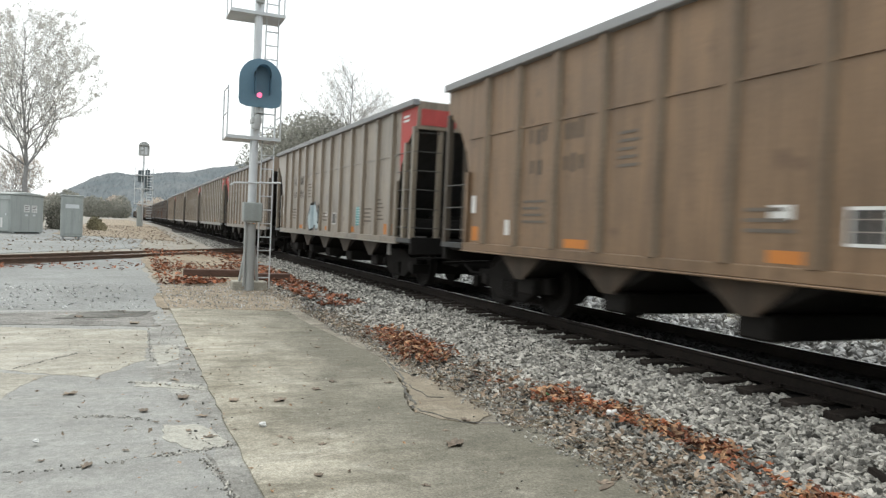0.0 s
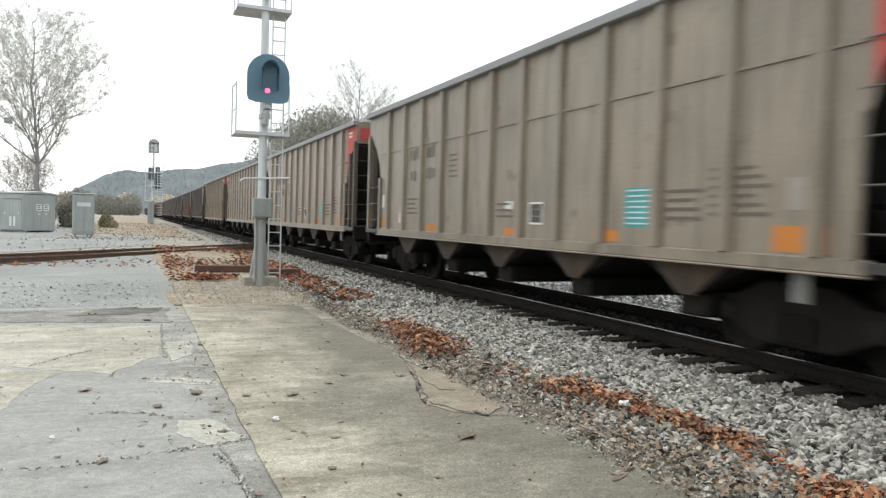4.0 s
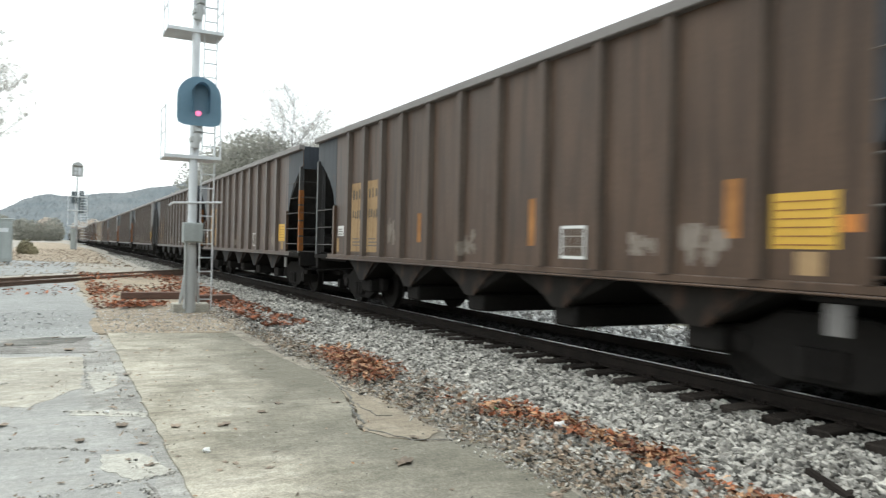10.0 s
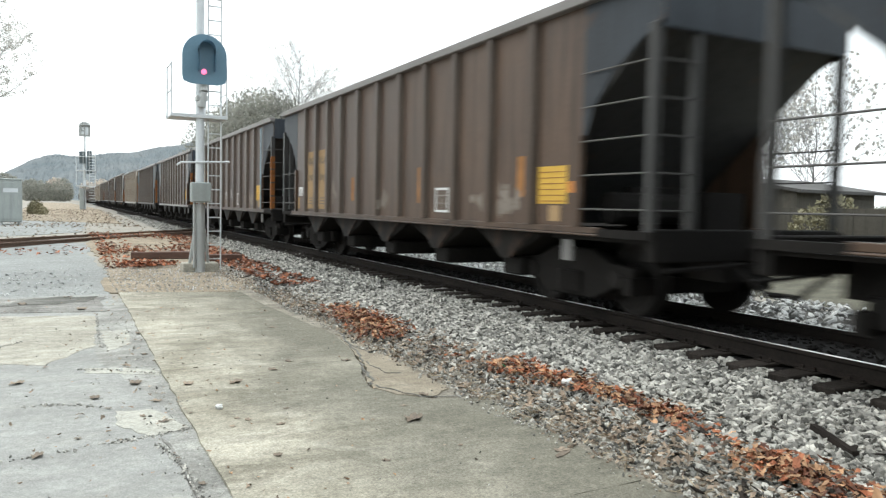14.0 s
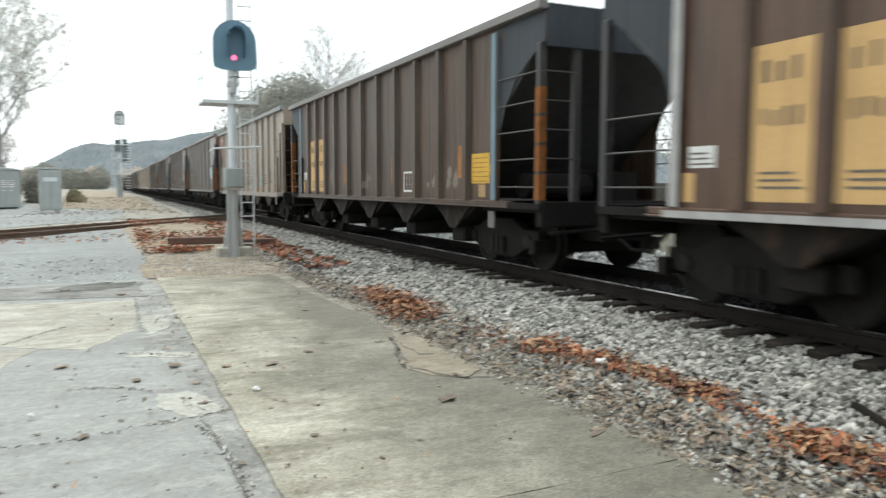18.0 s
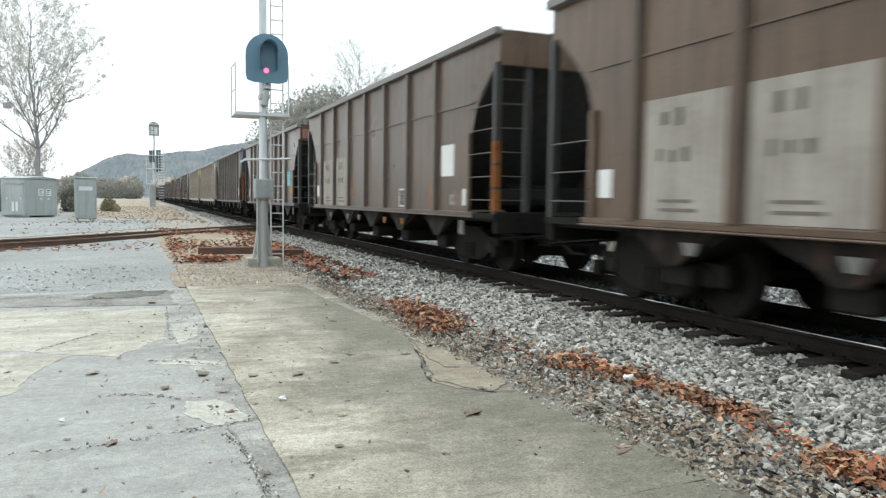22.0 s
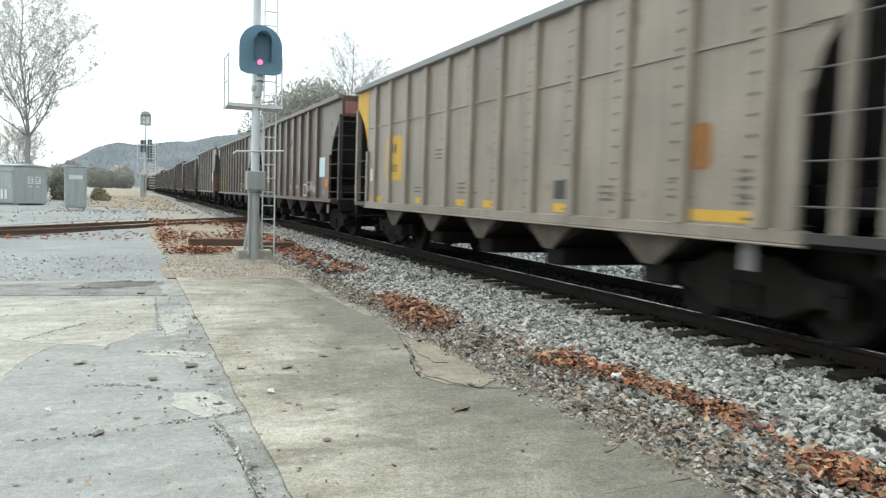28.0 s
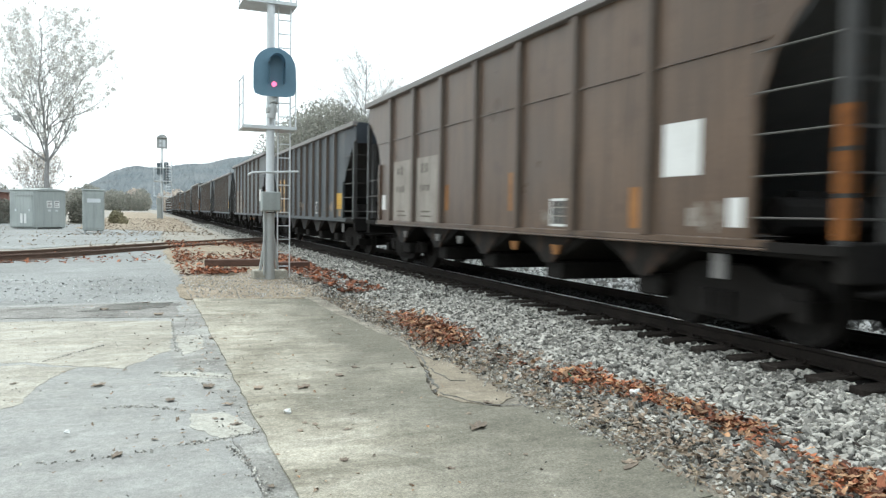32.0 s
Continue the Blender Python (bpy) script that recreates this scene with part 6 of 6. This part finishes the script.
def dark_car(k, paint=DARK, h=3.73, stripe=0, tag=0, panel=PALE, square=YELLOW, dashes=False):
    car = coal_car(k, "E" if dashes else "B", h, paint, "dark brown ribbed coal hopper car with faded yellow panels")
    ahead = 0.25 if dashes else 0.0
    low, tall = (1.5, 0.85) if panel is DULLWHITE else (1.17, 1.43)
    for y in (2.8, 3.92) if dashes else (2.31, 3.21):
        mark(car, "lettered_panel", y, low, 0.84 if dashes else 0.68, tall, panel, "faded lettered panel")
        lettering(car, y + 0.1, low + tall * 0.76, 0.5, 0.2, 3), lettering(car, y + 0.1, low + tall * 0.48, 0.5, 0.17, 4)
        lines(car, y + 0.1, low + 0.12, 0.48, 0.2, 3)
    mark(car, "tag_plate", 1.5, 1.5, 0.36, 0.22, WHITE, "white tag plate")
    lines(car, 1.53, 1.53, 0.3, 0.16, 3)
    mark(car, "orange_reflector", 1.42, 1.15, 0.16, 0.3, panel), mark(car, "orange_reflector", 5.55 + ahead, 1.38, 0.15, 0.5, FADEORANGE), mark(car, "orange_reflector", 8.95 - 4 * ahead, 1.35, 0.17, 0.62, FADEORANGE)
    graffiti(car, 4.15, 1.2, 0.5, 0.7, k + 200, SMUDGE, True), graffiti(car, 7.1, 1.15, 0.55, 0.5, k + 300, SMUDGE, True), graffiti(car, 11.55, 1.12, 0.75, 0.6, k + 400, SMUDGE, True)
    graffiti(car, 10.8, 1.2, 0.6, 0.35, k + 500, SMUDGE, True)
    framed_square(car, 10.6 if dashes else 9.68, 1.2, 0.48)
    mark(car, "square_panel", 12.7, 1.36, 0.62, 0.48, square, "square panel ruled with fine lines")
    for i in range(6):
        lines(car, 12.74, 1.39 + 0.074 * i, 0.54, 0.03, 1, FADEORANGE if square is YELLOW else FAINT)
    mark(car, "orange_reflector", 12.18, 1.45, 0.18, 0.55, FADEORANGE), mark(car, "tag_plate", 12.95, 1.14, 0.24, 0.2, DULLPALE if square is YELLOW else SMUDGE, "faded tag plate")
    if square is YELLOW and not dashes:
        mark(car, "orange_reflector", 13.34, 1.5, 0.18, 0.14, ORANGE)
    if stripe:
        coat = (BLUE, BLUE, DULLWHITE)[stripe - 1]
        part("corner_stripe", lambda bm: box(bm, -1.575, -1.56, -13.62, -13.49, 1.1, h - 0.1), coat, car, "painted vertical stripe at the corner", key=f"corner_stripe/{h}")
        part("corner_stripe", lambda bm: box(bm, -1.575, -1.56, -1.41, -1.28, 1.1, h - 0.1), coat, car, "painted vertical stripe at the corner", key=f"rear_stripe/{h}")
    if stripe == 3:
        part("sill_stripe", lambda bm: box(bm, -1.582, -1.576, -13.6, -1.2, 0.985, 1.06), DULLWHITE, car, "dull white painted sill", key="sill_stripe")
    if dashes:
        for y in (3.0, 5.35, 6.2, 7.35, 8.55, 9.75):
            graffiti(car, y, 1.1, 0.62, 0.13, int(y * 10), DULLWHITE, True)
    if tag:
        graffiti(car, 7.3, 1.2, 0.8, 0.62, tag, DULLWHITE, True), graffiti(car, 8.35, 1.12, 1.1, 0.82, tag + 1, DULLWHITE, True)
    return car


def brown_car(k, paint=BROWN, h=4.03, kind="C", tag=0, panel=GREYPANEL, square=WHITE, wide=True):
    car = coal_car(k, kind, h, paint, "brown weld-seamed coal hopper car with pale lettered panels", "front" if k in (17, 21) else 0)
    if wide:
        for y, w in ((2.17, 1.3), (3.78, 1.36)):
            mark(car, "lettered_panel", y, 1.1, w, 1.38, panel, "pale grey lettered panel")
            lettering(car, y + 0.3, 2.15, 0.5, 0.2, 2), lettering(car, y + 0.25, 1.75, 0.62, 0.16, 3), lines(car, y + 0.3, 1.2, 0.6, 0.2, 2)
        graffiti(car, 12.55, 1.1, 0.6, 0.4, k + 600, SMUDGE, True), graffiti(car, 9.2, 1.1, 0.4, 0.3, k + 700, SMUDGE, True)
    else:
        mark(car, "lettered_panel", 2.65, 2.02, 1.0, 0.42, WHITE, "white framed lettering"), lettering(car, 2.72, 2.08, 0.85, 0.3, 4, SOOT)
        mark(car, "lettered_panel", 2.65, 1.62, 0.9, 0.3, WHITE, "white framed lettering"), lettering(car, 2.72, 1.66, 0.75, 0.2, 5, SOOT)
    mark(car, "tag_plate", 1.25, 1.35, 0.28, 0.36, WHITE, "white tag plate"), mark(car, "tag_plate", 13.1, 1.2, 0.3 if wide else 0.18, 0.3 if wide else 0.12, WHITE if wide else GREYPANEL, "pale tag plate"), mark(car, "tag_plate", 12.5, 1.2, 0.24, 0.2, GREYPANEL, "faded tag plate")
    framed_square(car, 9.56 if wide else 9.82, 1.13, 0.48, wide)
    mark(car, "square_panel", 12.06, 1.75, 0.62 if wide else 0.68, 0.6, square, "pale square panel")
    if square is TEAL:
        for i in range(9):
            lines(car, 12.12, 1.78 + 0.062 * i, 0.6, 0.06, 1, SKYBLUE)
    if wide:
        mark(car, "orange_reflector", 5.45, 1.35, 0.16, 0.5, FADEORANGE), mark(car, "orange_reflector", 8.2, 1.35, 0.18, 0.62, FADEORANGE), mark(car, "orange_reflector", 11.45, 1.15, 0.18, 0.5, FADEORANGE)
    else:
        mark(car, "orange_reflector", 12.75, 1.45, 0.52, 0.22, ORANGE)
        for y, z in ((1.72, 1.55), (4.1, 1.38), (6.52, 1.38), (8.5, 1.38)):
            mark(car, "orange_reflector", y, z, 0.28 if y < 2 else 0.5, 0.2 if y < 2 else 0.1, FADEORANGE if y < 2 else ORANGE)
    for y in (3.0, 5.0, 6.15, 8.4, 9.7) if wide else ():
        part("chute_mark", lambda bm: prism(bm, [(-0.13, 0.86), (0.13, 0.86), (0.06, 0.72), (-0.06, 0.72)], -1.47, -1.44, "x"), FADEORANGE if y > 8 else BOARD, car, "painted chute marking", (0, -y + 0.05, 0), key=f"chute_mark/{y > 8}")
    if tag:
        graffiti(car, 1.25, 1.1, 0.6, 0.6, tag, DULLWHITE, True), graffiti(car, 5.0, 1.1, 1.0, 0.62, tag + 1, DULLWHITE, True), graffiti(car, 7.4, 1.1, 0.7, 0.55, tag + 3, DULLWHITE, True), graffiti(car, 10.6, 1.1, 1.0, 0.6, tag + 2, DULLWHITE, True)
    return car


def silver_car(k, lettered=YELLOW, logo=True):
    h = 3.88
    car = coal_car(k, "A", h, SILVER, "silver-grey riveted aluminium coal hopper car with yellow marks", "")
    if logo:
        mark(car, "lettered_panel", 2.36, 1.6, 1.1, 1.0, lettered, "yellow lettered panel")
        lettering(car, 2.6, 2.2, 0.6, 0.22, 3), lettering(car, 2.65, 1.8, 0.6, 0.18, 4)

        def disc(bm):
            prism(bm, [(-12.6 + 0.25 * math.cos(a) * (1.0 - 0.14 * math.cos(4 * a)), 1.9 + 0.27 * math.sin(a) * (1.0 - 0.14 * math.cos(4 * a))) for a in [2 * math.pi * i / 24 for i in range(24)]], SHEET - 0.008, SHEET - 0.004, "x")
        part("round_emblem", disc, FADEORANGE, car, "worn orange round emblem", key="round_emblem")
    else:
        lettering(car, 3.0, 2.5, 1.0, 0.34, 4), lettering(car, 3.0, 2.05, 0.9, 0.3, 5)
    corner_mark(car, h, "rear", YELLOW)
    for y, w in ((1.25, 0.85), (4.35, 0.45), (6.45, 0.55), (7.55, 0.55), (9.8, 0.55), (12.58, 0.85)):
        mark(car, "yellow_reflector", y, 1.12, w, 0.12, YELLOW)
    f = mark(car, "stencil_square", 9.8, 1.3, 0.45, 0.26, SOOT, "dark stencil square")
    mark(car, "tag_plate", 1.2, 1.6, 0.2, 0.3, WHITE, "white tag plate")
    for y, z, w, r in ((4.3, 1.35, 0.6, 2), (6.5, 1.35, 0.8, 3), (10.9, 1.3, 0.7, 3), (12.2, 1.35, 0.4, 3), (13.2, 1.3, 0.35, 5), (5.4, 2.0, 0.5, 3)):
        lines(car, y, z, w, 0.08 * r, r)
    return car


def train():
    tan_car(-1)
    tan_car(0, paint=UMBER)
    tan_car(1, paint=ASHEN, red="front", tag=5)
    tan_car(2, red="rear")
    tan_car(3, paint=ASHEN, red="front")
    tan_car(4, red="front")
    tan_car(5, red="rear")
    tan_car(6, paint=UMBER, red="front", flash=FADEDRED)
    for k, stripe, tag in ((7, 0, 0), (8, 0, 0), (9, 0, 0), (10, 0, 0), (11, 2, 40), (12, 3, 0), (13, 1, 0)):
        dark_car(k, OXIDE if k == 12 else DARK, 3.73, stripe, tag, PALE if k in (9, 11, 12, 13) else DULLPALE)
    tan_car(14, red="rear", flash=FADEDRED)
    brown_car(15, square=SKYBLUE), brown_car(16)
    brown_car(17, OXIDE, 3.9, "D", wide=False, square=TEAL)
    dark_car(18, DARK, 3.95, panel=DULLWHITE, square=SKYBLUE)
    silver_car(19, logo=False), silver_car(20)
    brown_car(21, BROWN, 3.94, "D", tag=60, wide=False, square=SKYBLUE)
    dark_car(22, BROWN, 3.9, panel=YELLOW, dashes=True)
    brown_car(23)
    # the rear cars' slate colours stand in for haze along the train
    for k in range(24, 37):
        (dark_car, brown_car, dark_car)[k % 3](k, (HAZESLATE, SOOT, HAZESLATE)[k % 3])


def motions():
    """The train rolls towards and past the camera, slowly gathering speed."""
    times = [i * 2.0 for i in range(17)]
    for car, number in CARS:
        walk(car, [(t, pose(TRACK_X, number * PITCH + SHIFT.get(number, 0) - travel(t), RAIL_TOP)) for t in times])
    rows = []
    for i in range(0, 961):
        t = i / FPS
        rows.append((t, math.degrees((travel(t) - travel(0)) / 0.457)))
    for dy in (-0.89, 0.89):
        same = [w for w, d in WHEELSETS if d == dy]
        walk(same[0], [(t, pose(0, dy, 0.457, a % 360)) for t, a in rows])
        first = same[0].animation_data
        for w in same[1:]:
            w.rotation_mode = "QUATERNION"
            w.animation_data_create()
            w.animation_data.action = first.action
            w.animation_data.action_slot = first.action_slot

terrain()
yard()
signal_mast()
far_signal()
cabinets()
timbers()
distance()
spur()
leaves()
train()
railway()
stones()
motions()
